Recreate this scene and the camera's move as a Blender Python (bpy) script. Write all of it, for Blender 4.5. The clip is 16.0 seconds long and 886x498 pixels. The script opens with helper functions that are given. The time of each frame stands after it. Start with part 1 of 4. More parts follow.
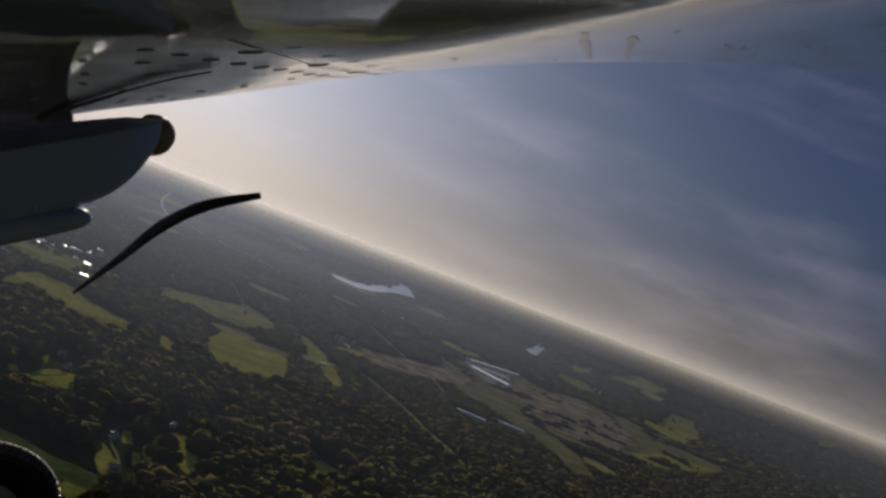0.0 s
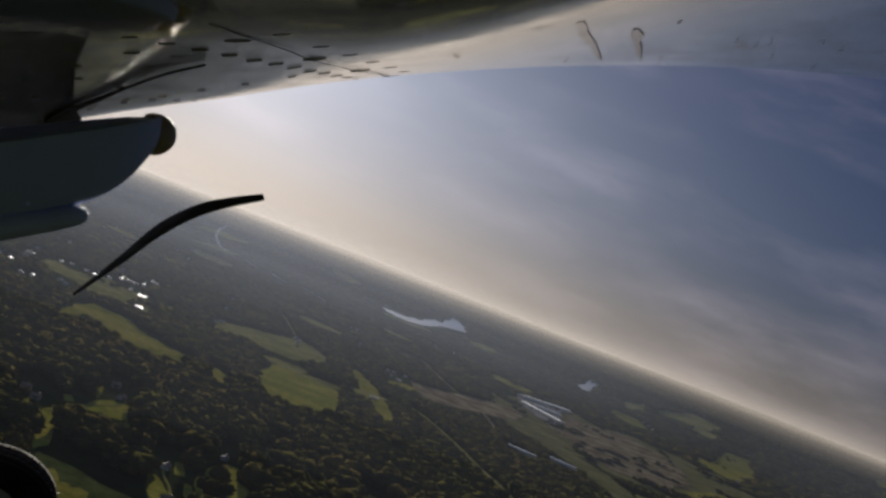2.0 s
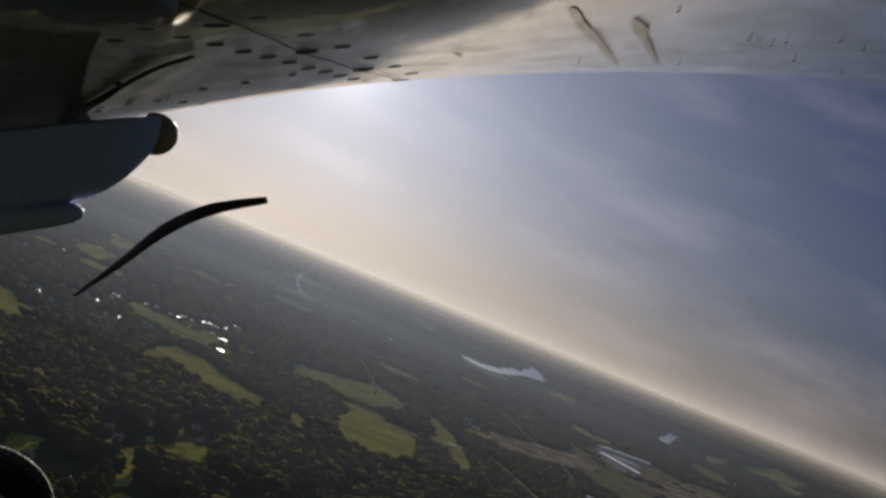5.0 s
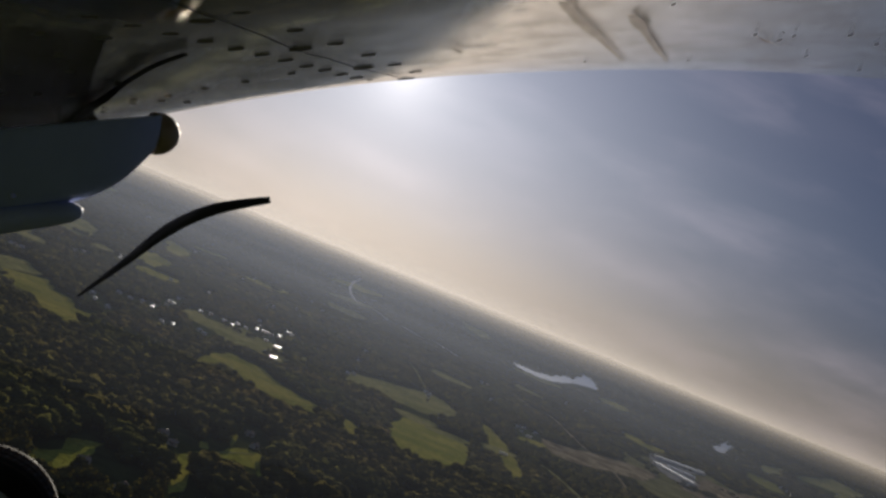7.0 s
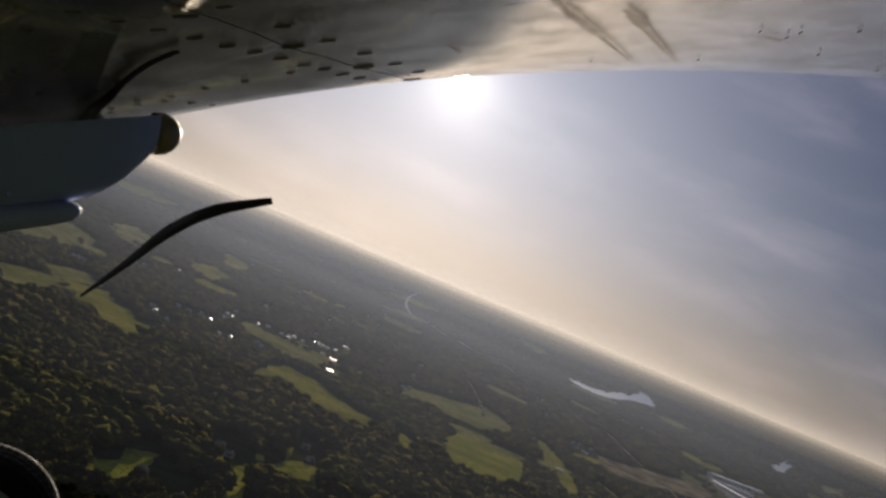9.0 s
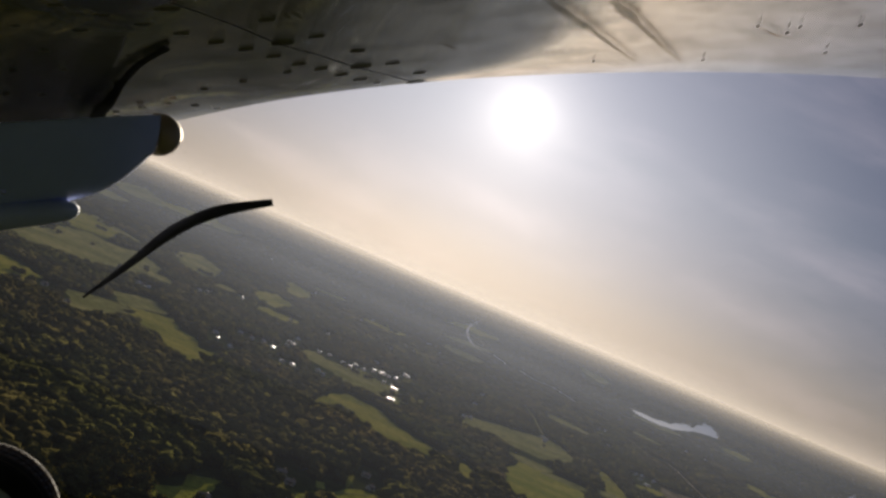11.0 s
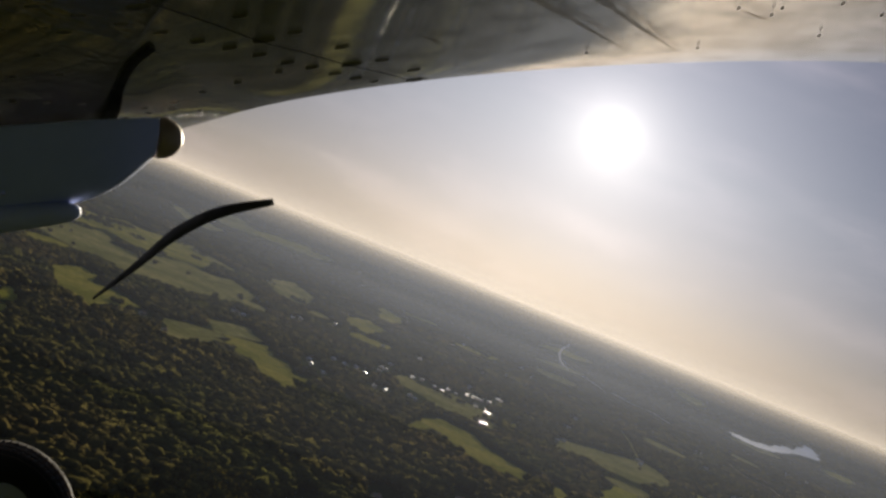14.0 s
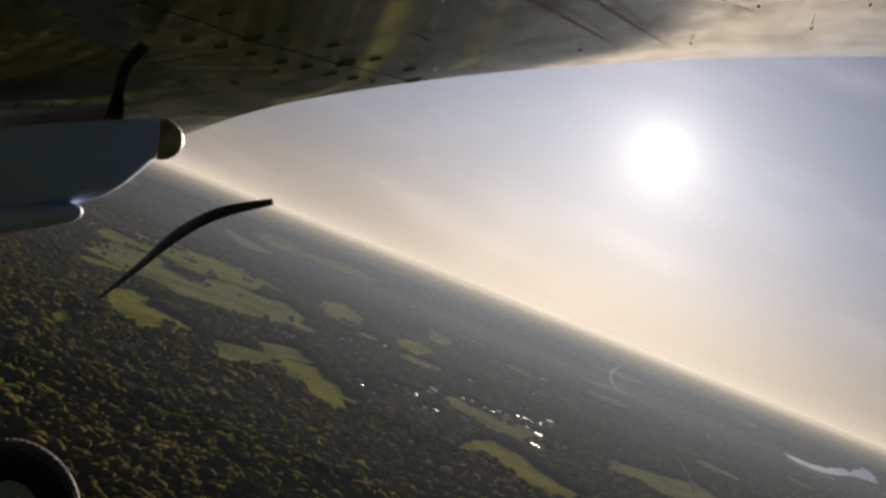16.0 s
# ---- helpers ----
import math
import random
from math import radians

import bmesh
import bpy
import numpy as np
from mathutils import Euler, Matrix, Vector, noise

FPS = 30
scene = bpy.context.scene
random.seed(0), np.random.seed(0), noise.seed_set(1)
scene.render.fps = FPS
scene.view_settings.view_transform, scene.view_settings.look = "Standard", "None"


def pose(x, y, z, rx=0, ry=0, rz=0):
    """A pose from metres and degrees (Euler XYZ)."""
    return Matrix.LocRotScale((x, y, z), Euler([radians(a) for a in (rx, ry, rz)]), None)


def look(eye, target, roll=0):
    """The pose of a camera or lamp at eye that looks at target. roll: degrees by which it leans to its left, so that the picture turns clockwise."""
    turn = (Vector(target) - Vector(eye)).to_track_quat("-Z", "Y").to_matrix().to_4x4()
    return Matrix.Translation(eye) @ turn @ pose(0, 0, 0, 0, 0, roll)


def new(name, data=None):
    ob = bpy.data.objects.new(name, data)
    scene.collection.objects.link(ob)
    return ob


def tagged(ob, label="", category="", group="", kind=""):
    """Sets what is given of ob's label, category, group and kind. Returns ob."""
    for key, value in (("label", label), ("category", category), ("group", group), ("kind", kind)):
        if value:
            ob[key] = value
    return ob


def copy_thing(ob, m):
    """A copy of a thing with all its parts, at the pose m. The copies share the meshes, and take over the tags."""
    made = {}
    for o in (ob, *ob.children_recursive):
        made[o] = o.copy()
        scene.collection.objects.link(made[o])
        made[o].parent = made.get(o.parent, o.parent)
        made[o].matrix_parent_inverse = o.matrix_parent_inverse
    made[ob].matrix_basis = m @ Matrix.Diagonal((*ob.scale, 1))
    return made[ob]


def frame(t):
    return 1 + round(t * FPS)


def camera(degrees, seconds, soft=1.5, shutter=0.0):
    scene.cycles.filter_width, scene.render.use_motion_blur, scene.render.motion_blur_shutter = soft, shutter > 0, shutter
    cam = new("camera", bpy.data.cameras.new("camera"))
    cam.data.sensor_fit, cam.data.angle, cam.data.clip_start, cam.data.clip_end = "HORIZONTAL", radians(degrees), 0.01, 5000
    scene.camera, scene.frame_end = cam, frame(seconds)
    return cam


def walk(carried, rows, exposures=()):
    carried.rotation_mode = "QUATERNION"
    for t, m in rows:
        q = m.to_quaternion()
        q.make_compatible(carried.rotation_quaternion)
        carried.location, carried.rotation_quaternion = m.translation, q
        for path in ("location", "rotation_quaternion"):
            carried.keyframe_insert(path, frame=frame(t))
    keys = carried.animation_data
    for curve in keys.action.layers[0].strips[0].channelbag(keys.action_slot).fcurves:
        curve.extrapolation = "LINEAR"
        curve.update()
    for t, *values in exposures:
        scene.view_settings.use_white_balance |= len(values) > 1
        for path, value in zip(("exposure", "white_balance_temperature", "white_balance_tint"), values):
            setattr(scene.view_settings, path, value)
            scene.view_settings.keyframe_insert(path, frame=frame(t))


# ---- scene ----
cam = camera(40.0, 16.0, soft=2.9)
H = 165.0                      # flying height over the valley floor


def aim(x, y, z, yaw, pitch, roll):
    """Camera pose from a place, a heading to the left of north, a pitch and a lean, in degrees."""
    a, b = radians(yaw), radians(pitch)
    way = Vector((-math.sin(a) * math.cos(b), math.cos(a) * math.cos(b), math.sin(b)))
    return look((x, y, z), Vector((x, y, z)) + way, roll)


PATH = [
    (0, (-1.065, -0.301, 165.019, -10.82, 1.25, 21.07)),
    (0.5, (-0.996, -0.291, 165.014, -10.15, 1.29, 20.97)),
    (1, (-0.920, -0.273, 165.004, -9.40, 1.38, 20.98)),
    (1.5, (-0.861, -0.263, 164.987, -8.82, 1.55, 20.95)),
    (2, (-0.775, -0.221, 164.962, -7.95, 1.88, 21.46)),
    (2.5, (-0.711, -0.186, 164.910, -7.29, 2.49, 22.07)),
    (3, (-0.640, -0.161, 164.855, -6.58, 3.11, 22.54)),
    (3.5, (-0.566, -0.139, 164.849, -5.82, 3.21, 22.74)),
    (4, (-0.480, -0.122, 164.872, -4.95, 2.96, 22.56)),
    (6.5, (-0.187, -0.054, 164.951, -1.95, 2.17, 22.37)),
    (7, (-0.117, -0.034, 164.972, -1.22, 1.96, 22.41)),
    (7.5, (-0.058, -0.016, 164.987, -0.60, 1.83, 22.48)),
    (8, (0.000, 0.000, 165.000, 0.00, 1.71, 22.52)),
    (8.5, (0.068, 0.017, 165.007, 0.70, 1.65, 22.55)),
    (9, (0.142, 0.046, 165.018, 1.49, 1.58, 22.81)),
    (9.5, (0.215, 0.071, 165.019, 2.26, 1.62, 23.04)),
    (12, (0.625, 0.129, 165.012, 6.32, 1.64, 22.73)),
    (12.5, (0.706, 0.133, 165.019, 7.10, 1.55, 22.53)),
    (13, (0.779, 0.140, 165.038, 7.79, 1.34, 22.38)),
    (13.5, (0.849, 0.140, 165.046, 8.42, 1.23, 22.18)),
    (14, (0.914, 0.146, 165.056, 9.03, 1.12, 22.08)),
    (14.5, (0.976, 0.161, 165.066, 9.65, 1.03, 22.13)),
    (15, (1.044, 0.160, 165.057, 10.25, 1.09, 21.98)),
    (15.5, (1.127, 0.158, 165.051, 10.97, 1.13, 21.79)),
    (16, (1.193, 0.163, 165.045, 11.57, 1.18, 21.74)),
]
EXPOSURE = [(0, 1.02, 5780, 8.5), (3.5, 1.06, 5900, 8.5), (8, 1.06, 6060, 8.5), (9.2, 1.26, 6280, 10), (13, 1.33, 6380, 7), (16, 1.33, 6380, 7)]
walk(cam, [(t, aim(*p)) for t, p in PATH], EXPOSURE)

# ---------------------------------------------------------------- light
SUN = Vector((-0.0632, 0.9855, 0.1577)).normalized()


class Nodes:
    """Short hand for building node trees."""

    def __init__(self, tree):
        self.tree = tree
        tree.nodes.clear()

    def add(self, kind, **values):
        n = self.tree.nodes.new(kind)
        for key, value in values.items():
            if key in n.inputs:
                n.inputs[key].default_value = value
        return n

    def link(self, a, b):
        self.tree.links.new(a, b)

    def math(self, op, a, b=0.0, clamp=False):
        n = self.tree.nodes.new("ShaderNodeMath")
        n.operation, n.use_clamp = op, clamp
        for socket, v in zip(n.inputs, (a, b)):
            if isinstance(v, (int, float)):
                socket.default_value = v
            else:
                self.link(v, socket)
        return n.outputs[0]

    def mix(self, fac, a, b, blend="MIX"):
        n = self.tree.nodes.new("ShaderNodeMix")
        n.data_type, n.blend_type, n.clamp_factor = "RGBA", blend, True
        for socket, v in zip((n.inputs[0], n.inputs[6], n.inputs[7]), (fac, a, b)):
            if isinstance(v, (int, float)):
                socket.default_value = v
            elif isinstance(v, tuple):
                socket.default_value = (*v, 1.0)
            else:
                self.link(v, socket)
        return n.outputs[2]

    def ramp(self, fac, stops):
        n = self.tree.nodes.new("ShaderNodeValToRGB")
        e = n.color_ramp.elements
        while len(e) < len(stops):
            e.new(0.5)
        for el, (p, c) in zip(e, stops):
            el.position = p
            el.color = (c, c, c, 1) if isinstance(c, (int, float)) else (*c, 1)
        self.link(fac, n.inputs[0])
        return n.outputs[0]

    def noise(self, vector, scale, detail=4.0, rough=0.5):
        n = self.add("ShaderNodeTexNoise", Scale=scale, Detail=detail, Roughness=rough)
        if vector is not None:
            self.link(vector, n.inputs["Vector"])
        return n.outputs["Fac"]

    def scaled(self, vector, x, y, z):
        n = self.tree.nodes.new("ShaderNodeVectorMath")
        n.operation = "MULTIPLY"
        self.link(vector, n.inputs[0])
        n.inputs[1].default_value = (x, y, z)
        return n.outputs[0]


world = bpy.data.worlds.new("hazy_sky")
scene.world = world
world.use_nodes = True
w = Nodes(world.node_tree)
sky = w.add("ShaderNodeTexSky")
sky.sky_type, sky.sun_disc = "NISHITA", False
sky.sun_elevation, sky.sun_rotation = math.asin(SUN.z), math.atan2(SUN.x, SUN.y)
sky.altitude, sky.air_density, sky.dust_density, sky.ozone_density = 200, 1.0, 2.5, 2.0
co = w.add("ShaderNodeTexCoord")
sep = w.add("ShaderNodeSeparateXYZ")
w.link(co.outputs["Generated"], sep.inputs[0])
dot = w.add("ShaderNodeVectorMath")
dot.operation = "DOT_PRODUCT"
dot.inputs[1].default_value = SUN
w.link(co.outputs["Generated"], dot.inputs[0])
angle = w.math("MULTIPLY", w.math("ARCCOSINE", w.math("MINIMUM", dot.outputs["Value"], 1.0)), 180 / math.pi)
# thin streaky cloud, drawn out along the horizon
streak = w.noise(w.scaled(co.outputs["Generated"], 4.0, 4.0, 17.0), 1.0, 5.0, 0.5)
wisp = w.noise(w.scaled(co.outputs["Generated"], 7.0, 7.0, 22.0), 1.0, 6.0, 0.55)
cloud = w.math("MULTIPLY", w.ramp(streak, [(0.42, 0.0), (0.66, 1.0)]), w.ramp(wisp, [(0.42, 0.18), (0.64, 1.5)]))
up = w.math("DIVIDE", sep.outputs["Z"], 0.5, True)
shade = w.ramp(up, [(0.0, (0.041, 0.050, 0.097)), (0.12, (0.040, 0.050, 0.098)), (0.30, (0.041, 0.053, 0.098)), (0.55, (0.0385, 0.049, 0.090)), (0.78, (0.05, 0.06, 0.10)), (1.0, (0.42, 0.44, 0.52))])
base = w.mix(1.0, sky.outputs[0], shade, "MULTIPLY")
# pale haze that lies along the horizon, then thin cloud
lift = w.math("ABSOLUTE", sep.outputs["Z"])
low = w.math("MULTIPLY", w.math("POWER", 2.718, w.math("MULTIPLY", lift, -1 / 0.020)), 0.58)
base = w.mix(low, base, (1.42, 1.14, 0.94))
base = w.mix(1.0, base, w.mix(1.0, (0.35, 0.27, 0.27), cloud, "MULTIPLY"), "ADD")
# bright aureole round the sun, from the haze, a bright line of it on the horizon, and the sun's own disc
line = w.math("MULTIPLY", w.math("POWER", 2.718, w.math("MULTIPLY", lift, -1 / 0.020)), w.math("MULTIPLY", w.math("POWER", 2.718, w.math("MULTIPLY", angle, -1 / 16.0)), 2.7))
glow = w.math("MULTIPLY", w.math("POWER", 2.718, w.math("MULTIPLY", angle, -1 / 7.0)), 0.58)
core = w.math("MULTIPLY", w.math("POWER", 2.718, w.math("MULTIPLY", angle, -1 / 1.4)), 3.8)
disc = w.math("MULTIPLY", w.math("LESS_THAN", angle, 0.42), 300.0)
both = w.math("ADD", w.math("ADD", glow, core), disc)
base = w.mix(1.0, base, w.mix(1.0, (1.0, 0.84, 0.64), line, "MULTIPLY"), "ADD")
add = w.mix(1.0, base, w.mix(1.0, (1.0, 0.885, 0.82), both, "MULTIPLY"), "ADD")
bg = w.add("ShaderNodeBackground", Strength=0.1)
w.link(add, bg.inputs["Color"])
out = w.add("ShaderNodeOutputWorld")
w.link(bg.outputs[0], out.inputs[0])

lamp = bpy.data.lights.new("sun", "SUN")
lamp.energy, lamp.angle, lamp.color = 5.0, radians(0.6), (1.0, 0.87, 0.68)
sun = new("sun", lamp)
sun.matrix_world = look((0, 0, 400), Vector((0, 0, 400)) - SUN)


# ---------------------------------------------------------------- materials
def material(name):
    m = bpy.data.materials.new(name)
    m.use_nodes = True
    n = Nodes(m.node_tree)
    shader = n.add("ShaderNodeBsdfPrincipled")
    end = n.add("ShaderNodeOutputMaterial")
    n.link(shader.outputs[0], end.inputs[0])
    return m, n, shader, end


def where(n):
    return n.add("ShaderNodeTexCoord").outputs["Object"]


def bump(n, shader, height, strength, distance):
    b = n.add("ShaderNodeBump", Strength=strength, Distance=distance)
    n.link(height, b.inputs["Height"])
    n.link(b.outputs[0], shader.inputs["Normal"])


def land_material(name, dark, light, big, small):
    """Soil, grass or crop: two sizes of uneven colour."""
    m, n, s, end = material(name)
    s = n.add("ShaderNodeBsdfDiffuse", Roughness=0.6)
    n.link(s.outputs[0], end.inputs[0])
    p = where(n)
    a = n.ramp(n.noise(p, big, 3.0), [(0.35, 0.0), (0.68, 1.0)])
    b = n.ramp(n.noise(p, small, 5.0, 0.65), [(0.3, 0.55), (0.7, 1.25)])
    n.link(n.mix(1.0, n.mix(a, dark, light), b, "MULTIPLY"), s.inputs["Color"])
    return m


def leaf_material(name, dark, light, dry):
    m, n, s, end = material(name)
    s = n.add("ShaderNodeBsdfDiffuse")
    r = n.add("ShaderNodeNewGeometry").outputs["Random Per Island"]
    o = n.add("ShaderNodeObjectInfo").outputs["Random"]
    p = where(n)
    patch = n.ramp(n.noise(p, 0.006, 3.0), [(0.35, 0.0), (0.7, 1.0)])
    pick = n.math("FRACT", n.math("ADD", r, o))
    c = n.mix(pick, dark, light)
    c = n.mix(n.math("MULTIPLY", patch, 0.5), c, dry)
    grain = n.ramp(n.noise(p, 0.9, 4.0, 0.7), [(0.3, 0.65), (0.7, 1.25)])
    c = n.mix(1.0, c, grain, "MULTIPLY")
    n.link(c, s.inputs["Color"])
    t = n.add("ShaderNodeBsdfTranslucent")
    n.link(n.mix(1.0, c, (1.25, 1.12, 0.55), "MULTIPLY"), t.inputs["Color"])
    mx = n.add("ShaderNodeMixShader", Fac=0.17)
    n.link(s.outputs[0], mx.inputs[1])
    n.link(t.outputs[0], mx.inputs[2])
    n.link(mx.outputs[0], end.inputs[0])
    bump(n, s, n.noise(p, 1.6, 4.0, 0.7), 0.8, 0.6)
    return m


def paint_material(name, colour, rough=0.35, metal=0.0, coat=0.0, wear=0.1, gloss=0.5):
    m, n, s, _ = material(name)
    p = where(n)
    a = n.ramp(n.noise(p, 2.3, 5.0, 0.6), [(0.3, 1.0 - wear), (0.7, 1.0 + wear)])
    n.link(n.mix(1.0, colour, a, "MULTIPLY"), s.inputs["Base Color"])
    n.link(n.ramp(n.noise(p, 7.0, 4.0), [(0.3, rough * 0.8), (0.7, rough * 1.25)]), s.inputs["Roughness"])
    s.inputs["Metallic"].default_value = metal
    s.inputs["Coat Weight"].default_value = coat
    s.inputs["Specular IOR Level"].default_value = gloss
    return m


M_GROUND = land_material("woodland_floor", (0.020, 0.026, 0.008), (0.038, 0.045, 0.013), 0.004, 0.05)
M_PASTURE = land_material("pasture_grass", (0.185, 0.172, 0.026), (0.325, 0.268, 0.052), 0.014, 0.10)
M_LAWN = land_material("mown_grass", (0.200, 0.196, 0.028), (0.335, 0.286, 0.052), 0.018, 0.14)
M_HAY = land_material("dry_hay_meadow", (0.170, 0.160, 0.044), (0.300, 0.255, 0.085), 0.010, 0.08)
M_ROUGH = land_material("rough_grass", (0.110, 0.105, 0.035), (0.210, 0.180, 0.075), 0.02, 0.15)
M_DIRT = land_material("bare_earth", (0.115, 0.082, 0.042), (0.330, 0.255, 0.145), 0.025, 0.15)
M_DARK_EARTH = land_material("dark_spoil", (0.030, 0.026, 0.026), (0.060, 0.048, 0.044), 0.03, 0.2)
# pale matt colour that paints the sky's sheen onto the river
M_RIVER = land_material("river_sheen", (0.55, 0.49, 0.44), (0.68, 0.61, 0.55), 0.01, 0.08)
M_ROAD = land_material("pale_gravel", (0.240, 0.215, 0.180), (0.330, 0.300, 0.250), 0.03, 0.2)
M_LEAF = leaf_material("oak_leaves", (0.037, 0.037, 0.010), (0.058, 0.057, 0.014), (0.090, 0.056, 0.024))
M_BARK = paint_material("bark", (0.060, 0.045, 0.032), 0.9, wear=0.3)
M_WALL = paint_material("house_wall", (0.52, 0.46, 0.38), 0.7)
M_BRICKWALL = paint_material("brick_wall", (0.28, 0.14, 0.09), 0.8, wear=0.2)
M_ROOF = paint_material("shingle_roof", (0.20, 0.15, 0.11), 0.95, wear=0.25, gloss=0.08)
M_TIN = paint_material("tin_roof", (0.64, 0.62, 0.59), 0.46, 0.12, wear=0.15)
M_SHEET = paint_material("weathered_sheet_roof", (0.44, 0.43, 0.42), 0.56, 0.0, wear=0.2, gloss=0.4)
M_GLASS = paint_material("window_glass", (0.03, 0.035, 0.04), 0.06)
M_DOOR = paint_material("door_paint", (0.18, 0.10, 0.07), 0.5)

m, n, s, _ = material("lake_water")
M_WATER = m
s.inputs["Base Color"].default_value = (0.03, 0.04, 0.045, 1)
s.inputs["Roughness"].default_value = 0.10
s.inputs["IOR"].default_value = 1.33
bump(n, s, n.noise(where(n), 0.08, 4.0, 0.6), 0.08, 0.3)

# polished wing skin: a slightly wavy, slightly dirty mirror-like sheet
m, n, s, _ = material("polished_wing_skin")
M_SKIN = m
p = where(n)
dirt = n.ramp(n.noise(p, 3.5, 6.0, 0.65), [(0.38, 1.0), (0.75, 0.66)])
spots = n.ramp(n.noise(n.scaled(p, 1.0, 0.5, 1.0), 17.0, 3.0, 0.6), [(0.64, 1.0), (0.70, 0.70)])
dirt = n.mix(1.0, dirt, spots, "MULTIPLY")
fine = n.ramp(n.noise(n.scaled(p, 30, 4, 30), 1.0, 4.0, 0.6), [(0.35, 0.94), (0.65, 1.04)])
n.link(n.mix(1.0, n.mix(1.0, (0.84, 0.80, 0.72), dirt, "MULTIPLY"), fine, "MULTIPLY"), s.inputs["Base Color"])
s.inputs["Metallic"].default_value = 0.72
n.link(n.ramp(n.noise(p, 5.0, 5.0, 0.6), [(0.35, 0.035), (0.7, 0.11)]), s.inputs["Roughness"])
# the skin is dented between the root ribs and smooth further out
part_x = n.add("ShaderNodeSeparateXYZ")
n.link(p, part_x.inputs[0])
dents = n.math("ADD", 0.22, n.math("MULTIPLY", n.math("DIVIDE", n.math("SUBTRACT", 0.1, part_x.outputs["X"]), 1.2, True), 1.25))
bump(n, s, n.math("MULTIPLY", n.noise(n.scaled(p, 1.0, 0.5, 1.0), 3.4, 3.0), dents), 0.14, 0.02)

# white cowl and grey scoop: blue-grey shade is put into both base colours
M_COWL = paint_material("shaded_cowl_paint", (0.44, 0.50, 0.75), 0.6, wear=0.06, gloss=0.25)
M_SCOOP = paint_material("shaded_scoop_grey", (0.48, 0.52, 0.70), 0.65, wear=0.08)
M_SPIN = paint_material("tan_spinner_metal", (0.42, 0.32, 0.20), 0.5, 0.6, wear=0.15)
M_BLADE = paint_material("black_propeller", (0.010, 0.009, 0.009), 0.75, wear=0.3)
M_RIVET = paint_material("dark_rivet", (0.27, 0.24, 0.20), 0.40, 0.85, wear=0.25)
M_SEAM = paint_material("dark_seam", (0.025, 0.022, 0.020), 0.6, wear=0.2)
M_STAIN = paint_material("oily_stain", (0.70, 0.58, 0.42), 0.16, 0.85, wear=0.3)
M_TYRE = paint_material("tyre_rubber", (0.014, 0.012, 0.011), 0.9, wear=0.25, gloss=0.1)
M_TREAD = paint_material("worn_tread", (0.060, 0.046, 0.036), 0.95, wear=0.35, gloss=0.0)
M_RIM = paint_material("grey_wheel_rim", (0.30, 0.30, 0.31), 0.5, 0.0)
M_BOLT = paint_material("steel_screw", (0.45, 0.45, 0.46), 0.3, 0.9)


# ---------------------------------------------------------------- building helpers
def part(name, bm, mat, parent, label=""):
    """One mesh object under a thing or a part."""
    me = bpy.data.meshes.new(name)
    bm.to_mesh(me)
    bm.free()
    me.materials.append(mat)
    ob = new(name, me)
    ob.parent = parent
    return tagged(ob, label)


def piece(name, me, parent, m=None):
    """Another object on a mesh that is there already."""
    ob = new(name, me)
    ob.parent = parent
    if m is not None:
        ob.matrix_basis = m
    return ob


def bulk(name, verts, faces, mat, label, category, smooth=False):
    """A large joined mesh, from arrays."""
    me = bpy.data.meshes.new(name)
    k = faces.shape[1]
    me.vertices.add(len(verts))
    me.vertices.foreach_set("co", verts.astype(np.float32).ravel())
    me.loops.add(faces.size)
    me.loops.foreach_set("vertex_index", faces.astype(np.int32).ravel())
    me.polygons.add(len(faces))
    me.polygons.foreach_set("loop_start", np.arange(0, faces.size, k, dtype=np.int32))
    me.polygons.foreach_set("use_smooth", np.full(len(faces), smooth))
    me.update(calc_edges=True)
    me.materials.append(mat)
    return tagged(new(name, me), label, category, kind="stuff")


def box(bm, x0, x1, y0, y1, z0, z1):
    v = [bm.verts.new(c) for c in ((x0, y0, z0), (x1, y0, z0), (x1, y1, z0), (x0, y1, z0), (x0, y0, z1), (x1, y0, z1), (x1, y1, z1), (x0, y1, z1))]
    for f in ((3, 2, 1, 0), (4, 5, 6, 7), (0, 1, 5, 4), (1, 2, 6, 5), (2, 3, 7, 6), (3, 0, 4, 7)):
        bm.faces.new([v[i] for i in f])


def loft(bm, rings, close_ends=True, smooth=True):
    """Skin over closed rings of equal length."""
    rows = [[bm.verts.new(c) for c in ring] for ring in rings]
    k = len(rows[0])
    for a, b in zip(rows, rows[1:]):
        for i in range(k):
            f = bm.faces.new((a[i], a[(i + 1) % k], b[(i + 1) % k], b[i]))
            f.smooth = smooth
    if close_ends:
        bm.faces.new(rows[0][::-1])
        bm.faces.new(rows[-1])


# ---------------------------------------------------------------- the land
R0, RM, RS = 1800.0, 4950.0, 3200.0


def height(r):
    """The valley floor is level and rises to wooded uplands far off."""
    r = np.asarray(r, float)
    q = np.clip((r - R0) / (RM - R0), 0, 0.99)
    flat = R0 - RS * np.log(1 - q)
    up = np.where(r > R0, H * (1 - np.maximum(r, R0) / flat), 0.0)
    k = np.clip((r - 3000) / 1900, 0, 1)
    return up + k * k * 66.0


def lie(x, y):
    return float(height(math.hypot(x, y)))


